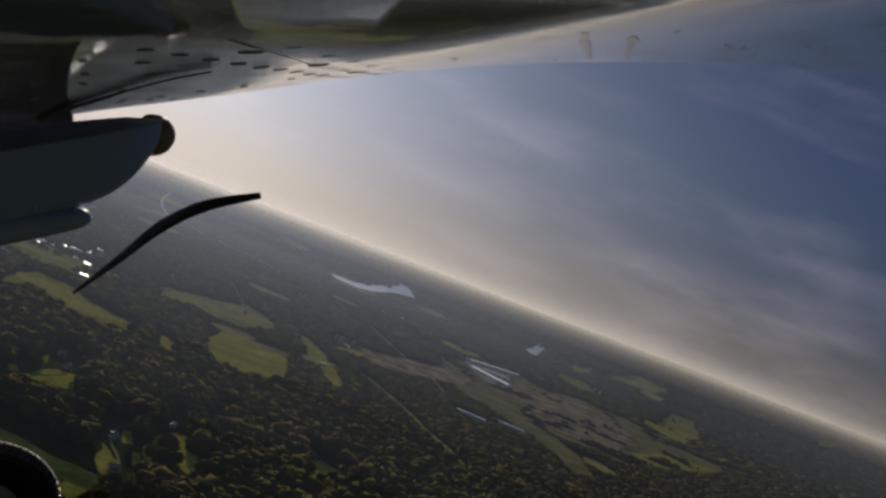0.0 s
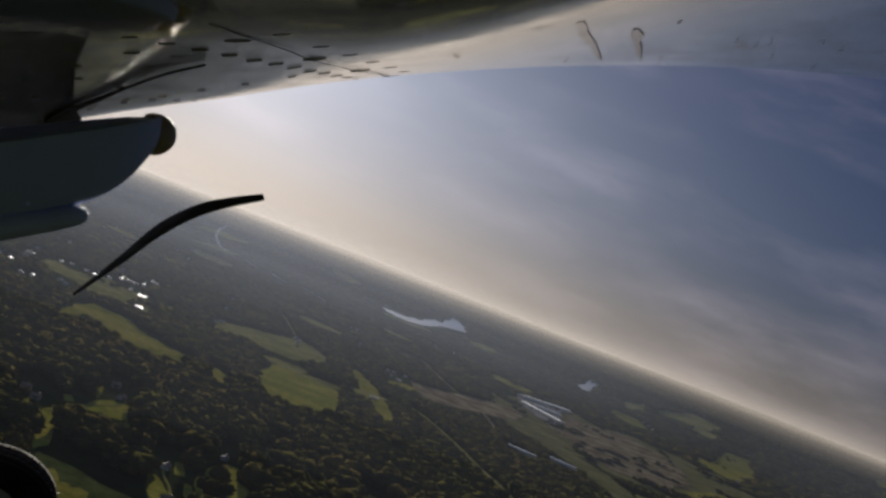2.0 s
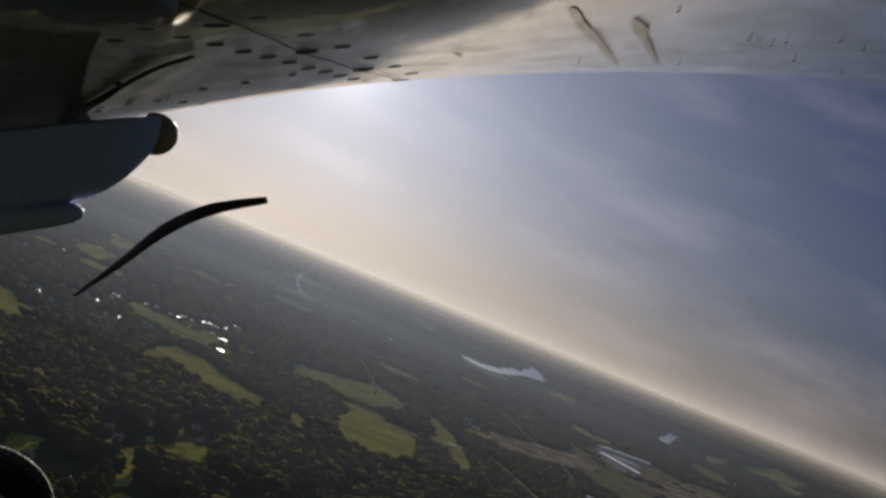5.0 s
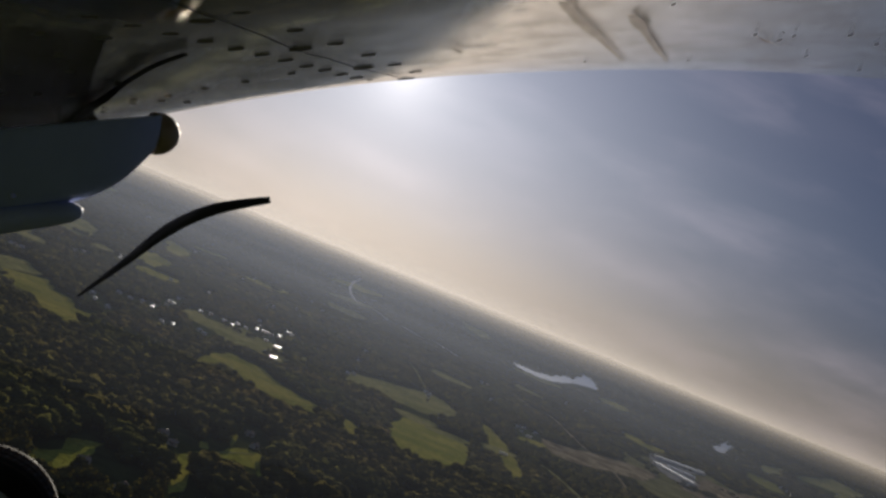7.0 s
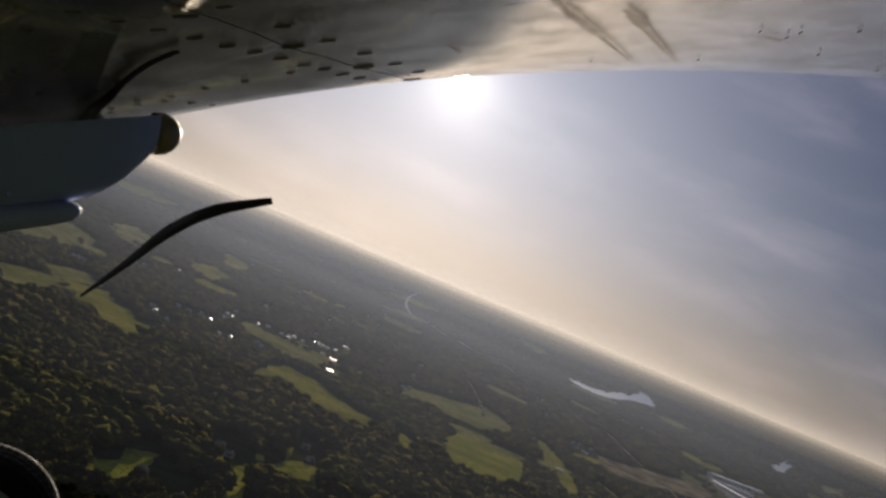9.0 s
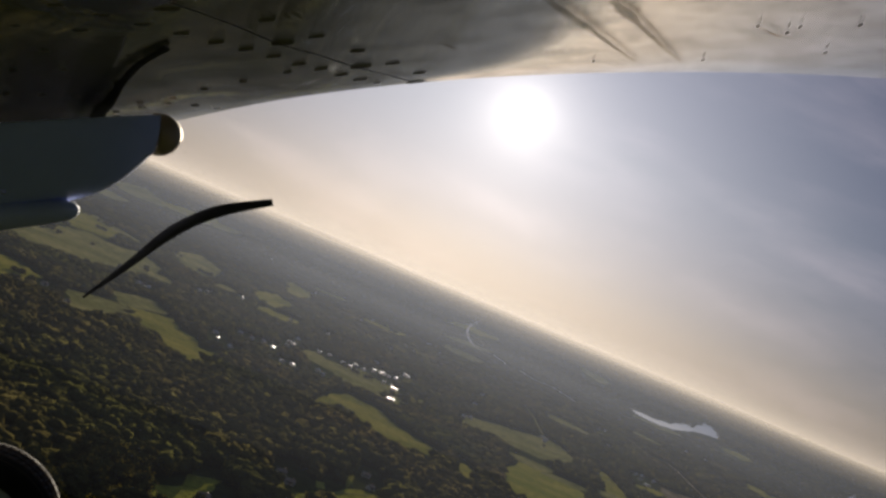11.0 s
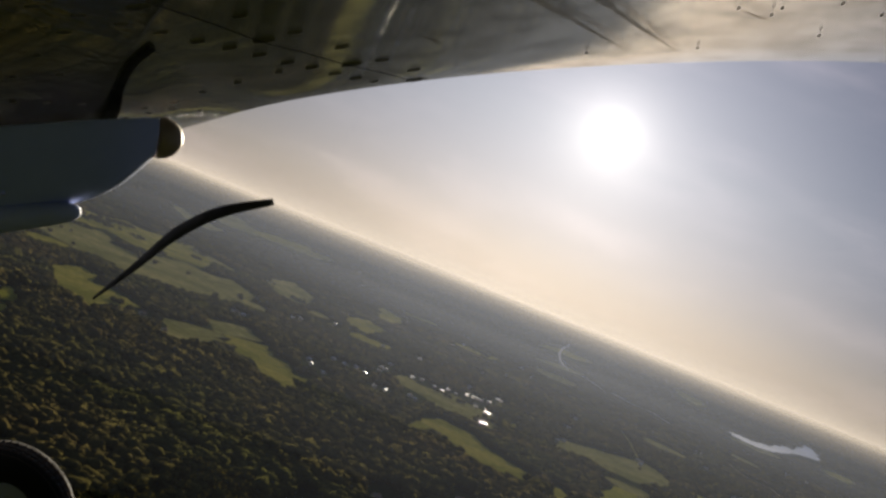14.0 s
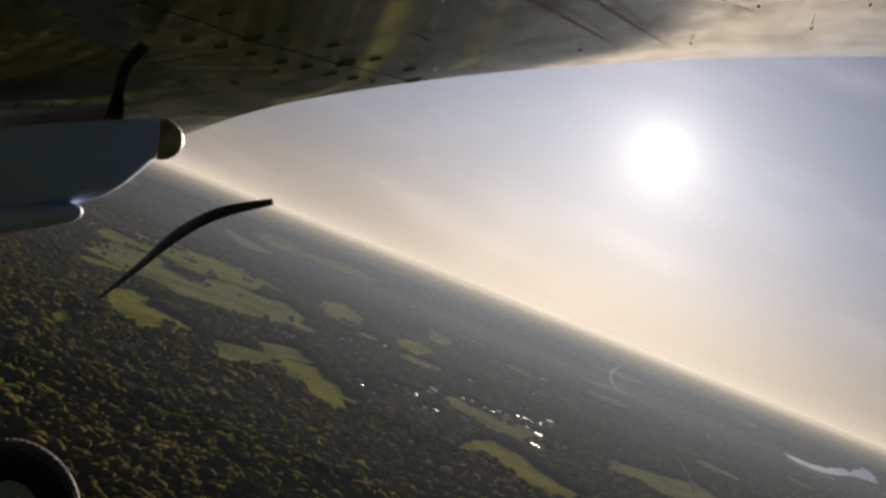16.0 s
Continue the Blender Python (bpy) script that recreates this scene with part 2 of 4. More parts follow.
radii = np.r_[0, np.linspace(60, 1800, 30), np.linspace(1850, 4900, 62)]
turns = 180
bm_v = [[0, 0, 0]]
for r in radii[1:]:
    z = float(height(r))
    for i in range(turns):
        a = 2 * math.pi * i / turns
        far = max(0.0, min(1.0, (r - 4600) / 250))
        rise = far * 7.0 * noise.noise((math.cos(a) * 9, math.sin(a) * 9, r * 0.002))
        bm_v.append([r * math.sin(a), r * math.cos(a), z + rise])
bm_f = []
for k in range(len(radii) - 2):
    for i in range(turns):
        j = (i + 1) % turns
        bm_f.append([1 + k * turns + i, 1 + (k + 1) * turns + i, 1 + (k + 1) * turns + j, 1 + k * turns + j][::-1])
me = bpy.data.meshes.new("ground")
me.from_pydata(bm_v, [], bm_f + [[0, 1 + i, 1 + (i + 1) % turns][::-1] for i in range(turns)])
for f in me.polygons:
    f.use_smooth = True
me.materials.append(M_GROUND)
tagged(new("ground", me), "dark wooded valley floor that rises to far hills", "ground", kind="structure")

CLEAR = []                     # outlines that the woods keep out of
GRAZED = []                    # open land with bushes in it


def ragged(points, rough, seed):
    """An outline with uneven edges between the given corners."""
    out = []
    for (x0, y0), (x1, y1) in zip(points, points[1:] + points[:1]):
        d = math.hypot(x1 - x0, y1 - y0)
        k = max(2, int(d / 14))
        for i in range(k):
            t = i / k
            x, y = x0 + (x1 - x0) * t, y0 + (y1 - y0) * t
            s = noise.noise((x * 0.035, y * 0.035, seed)) + 0.6 * noise.noise((x * 0.11, y * 0.11, seed + 7))
            out.append((x + (y1 - y0) / d * s * rough, y - (x1 - x0) / d * s * rough))
    return out


def patch(name, points, mat, label, category, rough=9.0, lift=0.5, clear=True):
    """A field, yard, lake or clearing on the ground."""
    edge = ragged(points, rough, len(CLEAR) * 3.1)
    bm = bmesh.new()
    face = bm.faces.new([bm.verts.new((x, y, lie(x, y) + lift)) for x, y in edge])
    bmesh.ops.triangulate(bm, faces=[face])
    bmesh.ops.recalc_face_normals(bm, faces=bm.faces)
    if sum(f.normal.z for f in bm.faces) < 0:
        bmesh.ops.reverse_faces(bm, faces=bm.faces)
    me = bpy.data.meshes.new(name)
    bm.to_mesh(me)
    bm.free()
    me.materials.append(mat)
    if clear:
        CLEAR.append(np.array(edge))
        if mat in (M_PASTURE, M_HAY, M_ROUGH):
            GRAZED.append(np.array(edge))
    return tagged(new(name, me), label, category, kind="structure")


def way(name, line, width, mat, label, clear=6.0):
    """A road, track or river along a bent line."""
    pts = []
    for k, (a, b) in enumerate(zip(line, line[1:])):
        prev = line[max(k - 1, 0)]
        nxt = line[min(k + 2, len(line) - 1)]
        for i in range(10):
            t = i / 10
            q = [0.5 * (2 * a[d] + (b[d] - prev[d]) * t + (2 * prev[d] - 5 * a[d] + 4 * b[d] - nxt[d]) * t * t + (3 * a[d] - prev[d] - 3 * b[d] + nxt[d]) * t ** 3) for d in (0, 1)]
            pts.append(q)
    pts.append(list(line[-1]))
    bm = bmesh.new()
    rows, left, right = [], [], []
    for k, q in enumerate(pts):
        a, b = pts[max(k - 1, 0)], pts[min(k + 1, len(pts) - 1)]
        d = math.hypot(b[0] - a[0], b[1] - a[1]) or 1
        nx, ny = (b[1] - a[1]) / d, -(b[0] - a[0]) / d
        wd = width * (1 + 0.25 * noise.noise((q[0] * 0.02, q[1] * 0.02, 3)))
        rows.append([bm.verts.new((q[0] + nx * s, q[1] + ny * s, lie(*q) + 0.9)) for s in (-wd / 2, wd / 2)])
        left.append((q[0] - nx * (width / 2 + clear), q[1] - ny * (width / 2 + clear)))
        right.append((q[0] + nx * (width / 2 + clear), q[1] + ny * (width / 2 + clear)))
    for a, b in zip(rows, rows[1:]):
        bm.faces.new((a[0], a[1], b[1], b[0]))
    me = bpy.data.meshes.new(name)
    bm.to_mesh(me)
    bm.free()
    me.materials.append(mat)
    CLEAR.append(np.array(left + right[::-1]))
    return tagged(new(name, me), label, name, kind="structure")


patch("pasture", [(-418, 1357), (-425, 1426), (-408, 1452), (-394, 1478), (-360, 1400), (-335, 1382), (-311, 1316), (-296, 1315), (-293, 1389), (-281, 1251), (-282, 1201), (-273, 1140), (-296, 1215), (-313, 1221), (-331, 1238), (-360, 1295), (-386, 1314)], M_PASTURE, "bright green pasture with a ragged edge of trees", "field", 9)
patch("hay_patch", [(-484, 1498), (-473, 1552), (-455, 1582), (-423, 1522), (-403, 1503), (-412, 1463), (-425, 1426), (-434, 1392)], M_HAY, "paler dry meadow above the bright pasture", "field", 9)
patch("meadow_strip", [(-160, 1165), (-168, 1231), (-172, 1325), (-169, 1428), (-159, 1487), (-146, 1475), (-129, 1464), (-109, 1462), (-88, 1395), (-61, 1357), (-35, 1334), (-23, 1304), (-26, 1260), (-45, 1265), (-61, 1226), (-82, 1267), (-101, 1280), (-120, 1294), (-147, 1368), (-160, 1312), (-160, 1228)], M_PASTURE, "curved strip of olive meadow between woods", "field", 6)
patch("meadow_end", [(-7, 1300), (5, 1322), (22, 1272), (23, 1200), (4, 1222)], M_PASTURE, "small end of the curved olive meadow", "field", 5)
patch("green_field", [(52, 1463), (68, 1557), (96, 1581), (131, 1585), (145, 1551), (156, 1510), (145, 1344), (125, 1294), (96, 1262), (68, 1252), (51, 1283)], M_LAWN, "square bright green field among woods", "field", 6)
patch("hay_strip", [(-21, 1836), (9, 1916), (51, 1961), (95, 2026), (131, 2066), (151, 1982), (160, 1887), (128, 1733), (95, 1703), (61, 1713), (34, 1758), (4, 1748), (-24, 1710)], M_HAY, "long pale hay meadow beyond a belt of trees", "field", 9)
patch("verge_strip", [(195, 1938), (217, 1880), (226, 1739), (225, 1618), (227, 1454), (205, 1397), (200, 1533), (194, 1729)], M_PASTURE, "narrow yellow-green strip cut through the woods", "field", 5)
patch("town_green", [(-278, 1744), (-272, 1846), (-245, 1799), (-218, 1809), (-194, 1868), (-166, 1824), (-136, 1803), (-109, 1753), (-106, 1591), (-129, 1603), (-153, 1635), (-179, 1590), (-210, 1653), (-246, 1696)], M_HAY, "pale lawns round the houses of a hamlet", "field", 9)
patch("village_lawn", [(-100, 1769), (-87, 1836), (-82, 1764), (-92, 1720)], M_PASTURE, "small lawn beside the hamlet", "field", 5)
patch("works_yard", [(552, 2490), (640, 2621), (689, 2606), (805, 2761), (841, 2610), (950, 2736), (981, 2652), (1042, 2625), (1059, 2501), (1067, 2404), (1122, 2319), (1245, 2387), (715, 1737), (673, 1779), (619, 1788), (592, 1864), (571, 1973), (542, 2025), (518, 2111), (504, 2211)], M_ROUGH, "rough olive grass of a works yard", "field", 14)
patch("bare_ground", [(317, 2058), (361, 2077), (441, 2174), (513, 2258), (579, 2261), (500, 2029), (427, 1970), (361, 1874), (313, 1870)], M_DIRT, "strip of bare brown earth", "field", 10, 1.7)
patch("bare_ground", [(616, 2222), (769, 2624), (812, 2558), (920, 2662), (925, 2526), (959, 2434), (926, 2273), (848, 2050), (726, 1846), (673, 1837), (634, 1870), (620, 1964), (617, 2089)], M_DIRT, "bare reddish earth of the works yard", "field", 26, 1.7)
patch("bare_ground", [(634, 2614), (703, 2667), (801, 2746), (717, 2545), (685, 2365), (630, 2229), (610, 2305), (610, 2441)], M_ROAD, "pale gravel round the works halls", "field", 12, 2.3)
patch("works_verge", [(503, 2236), (543, 2126), (573, 2024), (578, 1848), (597, 1749), (593, 1608), (561, 1449), (517, 1389), (531, 1560), (533, 1717), (512, 1815), (487, 1919), (479, 2080)], M_ROUGH, "green bank along the works yard", "field", 8, 1.2)
patch("works_lawn", [(799, 1933), (907, 2099), (1008, 2174), (1063, 2149), (843, 1886), (774, 1840)], M_PASTURE, "green grass beside the works yard", "field", 8, 1.4)
patch("far_field", [(1314, 3075), (1418, 3263), (1495, 3264), (1333, 2854), (1225, 2683), (1176, 2708), (1186, 2784)], M_PASTURE, "green field beyond the works yard", "field", 12)
patch("far_field", [(1314, 3676), (1564, 3984), (1629, 3858), (1493, 3640), (1390, 3655)], M_HAY, "pale far field near the hills", "field", 12)
patch("far_field", [(1465, 3673), (1522, 3602), (1451, 3475), (1395, 3504)], M_HAY, "thin pale far field near the hills", "field", 10)
patch("far_field", [(1194, 3618), (1322, 3765), (1255, 3587), (1154, 3450)], M_HAY, "thin pale far field near the hills", "field", 10)
patch("far_field", [(2205, 3860), (2314, 3909), (2243, 3792), (2147, 3732)], M_PASTURE, "thin bright far field near the hills", "field", 10)
patch("farmyard_lawn", [(-92, 813), (-86, 844), (-78, 842), (-78, 782), (-72, 720), (-77, 700), (-84, 753)], M_LAWN, "small lit lawn in a clearing of the woods", "field", 4)
patch("house_lawn", [(-72, 855), (-71, 907), (-60, 926), (-46, 925), (-42, 871), (-54, 860), (-62, 868)], M_LAWN, "winding lawn between houses and trees", "field", 4)
patch("house_lawn", [(-79, 953), (-82, 1009), (-77, 1003), (-68, 913), (-71, 907)], M_LAWN, "narrow lit lawn beside a house", "field", 3)
patch("near_field", [(-73, 696), (-50, 692), (-34, 679), (-18, 672), (-2, 662), (1, 612), (-44, 526), (-78, 585)], M_PASTURE, "olive green field below the aircraft wheel", "field", 6)
patch("garden_lawn", [(-10, 696), (-10, 744), (0, 728), (5, 698), (0, 666)], M_LAWN, "lit garden lawn among tall trees", "field", 4)
patch("garden_lawn", [(31, 843), (41, 845), (40, 801), (50, 792), (47, 728), (37, 751)], M_LAWN, "lit garden lawn among tall trees", "field", 4)
patch("garden_lawn", [(60, 964), (70, 971), (72, 895), (64, 805), (54, 826)], M_HAY, "small dry clearing in the woods", "field", 4)
patch("garden_lawn", [(128, 885), (145, 925), (163, 910), (149, 859), (129, 840)], M_LAWN, "lit garden lawn among tall trees", "field", 4)
patch("garden_lawn", [(14, 764), (18, 786), (25, 704), (19, 690)], M_LAWN, "narrow lit garden lawn among tall trees", "field", 3)
patch("garden_lawn", [(18, 806), (24, 826), (26, 800), (21, 782)], M_LAWN, "narrow lit garden lawn among tall trees", "field", 3)
patch("garden_lawn", [(-82, 798), (-77, 802), (-71, 769), (-76, 766)], M_LAWN, "narrow lit garden lawn among tall trees", "field", 2)
patch("garden_lawn", [(-65, 801), (-61, 804), (-56, 776), (-60, 774)], M_LAWN, "narrow lit garden lawn among tall trees", "field", 2)
patch("garden_lawn", [(-51, 806), (-47, 807), (-41, 769), (-45, 767)], M_LAWN, "narrow lit garden lawn among tall trees", "field", 2)
patch("garden_lawn", [(-32, 813), (-27, 818), (-24, 790), (-28, 785)], M_HAY, "narrow lit garden lawn among tall trees", "field", 2)
patch("garden_lawn", [(-19, 786), (-15, 788), (-12, 756), (-16, 754)], M_LAWN, "narrow lit garden lawn among tall trees", "field", 2)
patch("garden_lawn", [(-1, 796), (4, 800), (7, 764), (2, 760)], M_LAWN, "narrow lit garden lawn among tall trees", "field", 2)
patch("garden_lawn", [(9, 746), (13, 746), (16, 714), (12, 712)], M_LAWN, "narrow lit garden lawn among tall trees", "field", 2)
patch("garden_lawn", [(22, 768), (27, 772), (28, 745), (23, 742)], M_LAWN, "narrow lit garden lawn among tall trees", "field", 2)
patch("garden_lawn", [(51, 790), (57, 794), (58, 762), (52, 758)], M_LAWN, "narrow lit garden lawn among tall trees", "field", 2)
patch("garden_lawn", [(-44, 869), (-39, 873), (-36, 847), (-40, 843)], M_LAWN, "narrow lit garden lawn among tall trees", "field", 2)
patch("garden_lawn", [(-91, 885), (-86, 892), (-81, 868), (-87, 862)], M_LAWN, "narrow lit garden lawn among tall trees", "field", 2)
patch("garden_lawn", [(-35, 745), (-31, 747), (-27, 721), (-31, 719)], M_LAWN, "narrow lit garden lawn among tall trees", "field", 2)
patch("garden_lawn", [(29, 733), (34, 735), (35, 713), (31, 709)], M_HAY, "narrow lit garden lawn among tall trees", "field", 2)
patch("garden_lawn", [(74, 829), (81, 834), (81, 804), (74, 799)], M_LAWN, "narrow lit garden lawn among tall trees", "field", 2)
patch("garden_lawn", [(93, 891), (99, 897), (98, 868), (92, 863)], M_LAWN, "narrow lit garden lawn among tall trees", "field", 2)
patch("garden_lawn", [(-64, 856), (-57, 866), (-54, 846), (-60, 838)], M_HAY, "narrow lit garden lawn among tall trees", "field", 2)
patch("farm_clearing", [(-159, 669), (-150, 682), (-143, 702), (-148, 735), (-141, 745), (-133, 756), (-128, 725), (-129, 688), (-122, 653), (-121, 622), (-134, 630)], M_LAWN, "lit farm lawn in a clearing of the dark woods", "field", 4)
patch("pasture", [(-543, 1054), (-543, 1086), (-516, 1068), (-499, 1014), (-507, 992)], M_LAWN, "bright green pasture beside the woods", "field", 6)
patch("pasture", [(-489, 943), (-488, 984), (-464, 942), (-454, 884)], M_LAWN, "bright green pasture beside the woods", "field", 6)
patch("pasture", [(-651, 1378), (-662, 1474), (-630, 1455), (-588, 1365), (-573, 1378), (-536, 1362), (-512, 1335), (-504, 1272), (-512, 1243), (-498, 1171), (-523, 1192), (-560, 1224), (-602, 1277)], M_PASTURE, "olive pasture on the far side of a wood", "field", 9)
patch("broad_meadow", [(-878, 1743), (-972, 2005), (-962, 2076), (-925, 2097), (-829, 1955), (-797, 1995), (-804, 2116), (-788, 2193), (-728, 2161), (-708, 2239), (-610, 2095), (-564, 1881), (-583, 1821), (-600, 1756), (-616, 1702), (-659, 1692), (-673, 1639), (-738, 1699), (-762, 1651), (-831, 1711)], M_HAY, "broad pale meadow with scattered trees", "field", 14)
patch("upper_meadow", [(-1130, 2399), (-1088, 2421), (-1083, 2543), (-1027, 2514), (-994, 2603), (-948, 2632), (-820, 2450), (-771, 2237), (-809, 2204), (-825, 2128), (-863, 2106), (-930, 2160), (-982, 2175)], M_PASTURE, "far green pasture in the haze", "field", 12)
patch("far_pasture", [(-1429, 3603), (-1303, 3503), (-1169, 3445), (-1142, 3289), (-1225, 3283)], M_HAY, "thin pale field far off in the haze", "field", 10)
patch("far_pasture", [(-760, 2609), (-744, 2807), (-622, 2590), (-590, 2322), (-654, 2361)], M_HAY, "pale field between far woods", "field", 10)
patch("far_pasture", [(-533, 2498), (-515, 2650), (-449, 2543), (-440, 2306), (-492, 2361)], M_PASTURE, "pale field between far woods", "field", 10)
patch("far_pasture", [(-893, 2322), (-913, 2441), (-827, 2325), (-811, 2214)], M_PASTURE, "far green pasture in the haze", "field", 10)
patch("hay_patch", [(-474, 1313), (-468, 1360), (-442, 1396), (-411, 1393), (-399, 1309), (-410, 1242), (-417, 1199)], M_HAY, "dry olive meadow above the bright pasture", "field", 7)
patch("far_pasture", [(-603, 3210), (-504, 3059), (-486, 2800), (-547, 2854)], M_PASTURE, "small field between far woods", "field", 8)
patch("lake", [(397, 3751), (435, 3755), (480, 3741), (542, 3794), (623, 4010), (631, 3958), (707, 4203), (740, 4183), (734, 3934), (678, 3895), (623, 3846), (546, 3660), (486, 3607), (442, 3621)], M_WATER, "long silvery lake that mirrors the hazy sky", "lake", 10, 3.0)
patch("pond", [(1025, 3553), (1109, 3768), (1181, 3937), (1136, 3798), (1197, 3888), (1121, 3704), (1064, 3535), (1037, 3518)], M_WATER, "small silvery lake among far woods", "lake", 8, 3.0)
way("river", [(-138, 4408), (-151, 4225), (-148, 4013), (-122, 3772), (-85, 3639), (-34, 3632)], 8, M_RIVER, "pale winding river far off in the haze", 10)
way("river", [(-34, 3632), (10, 3512), (51, 3504)], 4, M_RIVER, "pale winding river far off in the haze", 6)
way("road", [(51, 3504), (104, 3406), (155, 3412), (219, 3263)], 14, M_ROAD, "pale road between far woods", 6)
way("road", [(332, 2849), (362, 2653), (409, 2602), (420, 2320), (428, 2142), (441, 2016), (428, 1812)], 6, M_DIRT, "narrow earth road that leads to the works yard", 6)
way("track", [(67, 2591), (92, 2406), (111, 2069)], 3, M_HAY, "pale track between far woods", 4)
way("track", [(270, 1666), (288, 1578), (302, 1420), (308, 1296), (317, 1211), (317, 1145)], 7, M_HAY, "straight pale track cut through the woods", 3)
way("drive", [(-88, 813), (-79, 850), (-68, 885), (-53, 914)], 2.2, M_HAY, "dry grassy drive to a house", 2)
way("drive", [(4, 676), (2, 716), (-5, 750), (-5, 778)], 2.2, M_HAY, "dry grassy drive between garden trees", 2)

# ---------------------------------------------------------------- small far clearings
g_ = random.Random(11)
for k in range(34):
    a, r = radians(g_.uniform(-30, 24)), g_.uniform(1450, 4300)
    x, y = r * math.sin(a), r * math.cos(a)
    long_, wide_ = g_.uniform(0.02, 0.05) * r, g_.uniform(0.03, 0.09) * r
    turn_ = g_.uniform(-0.5, 0.5)
    pts = []
    for i in range(8):
        q = i * math.pi / 4 + g_.uniform(-0.2, 0.2)
        u, v = long_ * 0.5 * math.cos(q) * g_.uniform(0.6, 1.3), wide_ * 0.5 * math.sin(q) * g_.uniform(0.6, 1.3)
        pts.append((x + u * math.cos(a) + v * math.sin(a + turn_), y - u * math.sin(a) + v * math.cos(a + turn_)))
    kind_ = g_.random()
    patch("far_clearing", pts, M_HAY if kind_ < 0.6 else M_PASTURE, "small pale clearing among far woods", "field", 8, 0.8)

# ---------------------------------------------------------------- where the buildings stand
HOUSE_PLACES = [(-113, 855, 35), (-102, 834, 10), (-56, 942, 60), (-66, 986, 20), (-5, 766, 75), (2, 686, 15), (30, 857, 80), (-127, 693, 30), (-98, 669, 60), (-517, 1714, 10), (-485, 1279, 45), (-435, 1223, 75)]
COTTAGE_PLACES = [(-225, 1850, 10), (-211, 1838, 70), (-209, 1890, 25), (-193, 1874, 5), (-182, 1931, 80), (-173, 1940, 40), (-166, 1941, 15), (-158, 1934, 0), (-149, 1964, 60), (-145, 2083, 35), (-138, 2073, 15), (-152, 1812, 10), (-317, 2232, 20), (-305, 1806, 30), (-297, 1798, 60), (-296, 1743, 10), (-263, 1847, 50), (-250, 1869, 15), (-510, 1996, 20), (-506, 2036, 40)]
FAR_PLACES = [(-22, 1820, 0), (-14, 1850, 30), (108, 2041, 20), (115, 2031, 70), (111, 1989, 10), (279, 2090, 40), (293, 2110, 10), (281, 2037, 60), (313, 2101, 20), (269, 2763, 30), (518, 3170, 10), (254, 2746, 50), (-189, 3082, 20), (-399, 4801, 30), (-374, 4793, 60), (1137, 3211, 10), (1142, 3173, 50), (1132, 3104, 80), (-508, 1714, 30), (-523, 1710, 60), (-312, 1655, 145), (-293, 1628, 100), (-255, 1515, 114), (-244, 1531, 75), (-219, 1589, 60), (-208, 1570, 151), (-343, 1640, 0), (-347, 1515, 45), (-331, 1469, 110), (-306, 1438, 129), (-310, 1901, 10), (-324, 1630, 170), (-191, 2695, 59), (-149, 2932, 26), (-352, 2907, 135), (-17, 2102, 31), (-198, 2085, 30)]
SHED_PLACES = [(-131, 1779, 8), (-118, 1618, 12), (289, 1995, 160), (209, 1598, 20)]
LONG_SHED_PLACES = [(429, 1622, 150), (500, 1660, 150)]
g_ = random.Random(23)
for k in range(14):
    a, r = radians(g_.uniform(-30, 26)), g_.uniform(2100, 4000)
    FAR_PLACES.append((r * math.sin(a), r * math.cos(a), g_.uniform(0, 180)))
for x, y, _ in HOUSE_PLACES + COTTAGE_PLACES + FAR_PLACES:
    CLEAR.append(np.array([(x + 14 * math.cos(q), y + 20 * math.sin(q)) for q in np.linspace(0, 5.5, 8)]))
for x, y, _ in SHED_PLACES + LONG_SHED_PLACES:
    CLEAR.append(np.array([(x + 24 * math.cos(q), y + 24 * math.sin(q)) for q in np.linspace(0, 5.5, 8)]))

# ---------------------------------------------------------------- woods
def inside(points, outline):
    x, y = points[:, 0], points[:, 1]
    hit = np.zeros(len(points), bool)
    x0, y0, x1, y1 = outline[:, 0].min(), outline[:, 1].min(), outline[:, 0].max(), outline[:, 1].max()
    near = np.where((x > x0) & (x < x1) & (y > y0) & (y < y1))[0]
    if not len(near):
        return hit
    px, py = x[near], y[near]
    odd = np.zeros(len(near), bool)
    for (ax, ay), (bx, by) in zip(outline, np.roll(outline, -1, 0)):
        cross = (ay > py) != (by > py)
        odd ^= cross & (px < (bx - ax) * (py - ay) / (by - ay + 1e-12) + ax)
    hit[near] = odd
    return hit


rng = np.random.default_rng(7)


def scatter(r_in, r_out, a0, a1, area, tall=9.0):
    """Random places between two radii and two bearings (degrees), one for each area of ground, clear of open land."""
    k = int(0.5 * (r_out ** 2 - r_in ** 2) * radians(a1 - a0) / area)
    r = np.sqrt(rng.uniform(r_in ** 2, r_out ** 2, k))
    a = np.radians(rng.uniform(a0, a1, k))
    pts = np.stack([r * np.sin(a), r * np.cos(a)], 1)
    keep = np.ones(k, bool)
    # trees keep back from the near edge of open land, so that it stays in sight from the air
    over = (1 + 0.95 * tall / (H - height(r) + 8))[:, None]
    shadow = min(tall, 9.0) * 5.0 * np.array([-SUN.x, -SUN.y])
    for outline in CLEAR:
        for q in (0.0, 0.33, 0.66, 1.0):
            keep &= ~inside(pts * (1 - q + q * over), outline)
        # nor does their long shade fall far into it
        keep &= ~inside(pts + 0.3 * shadow, outline) & ~inside(pts + 0.6 * shadow, outline) & ~inside(pts + 0.9 * shadow, outline)
    return pts[keep]


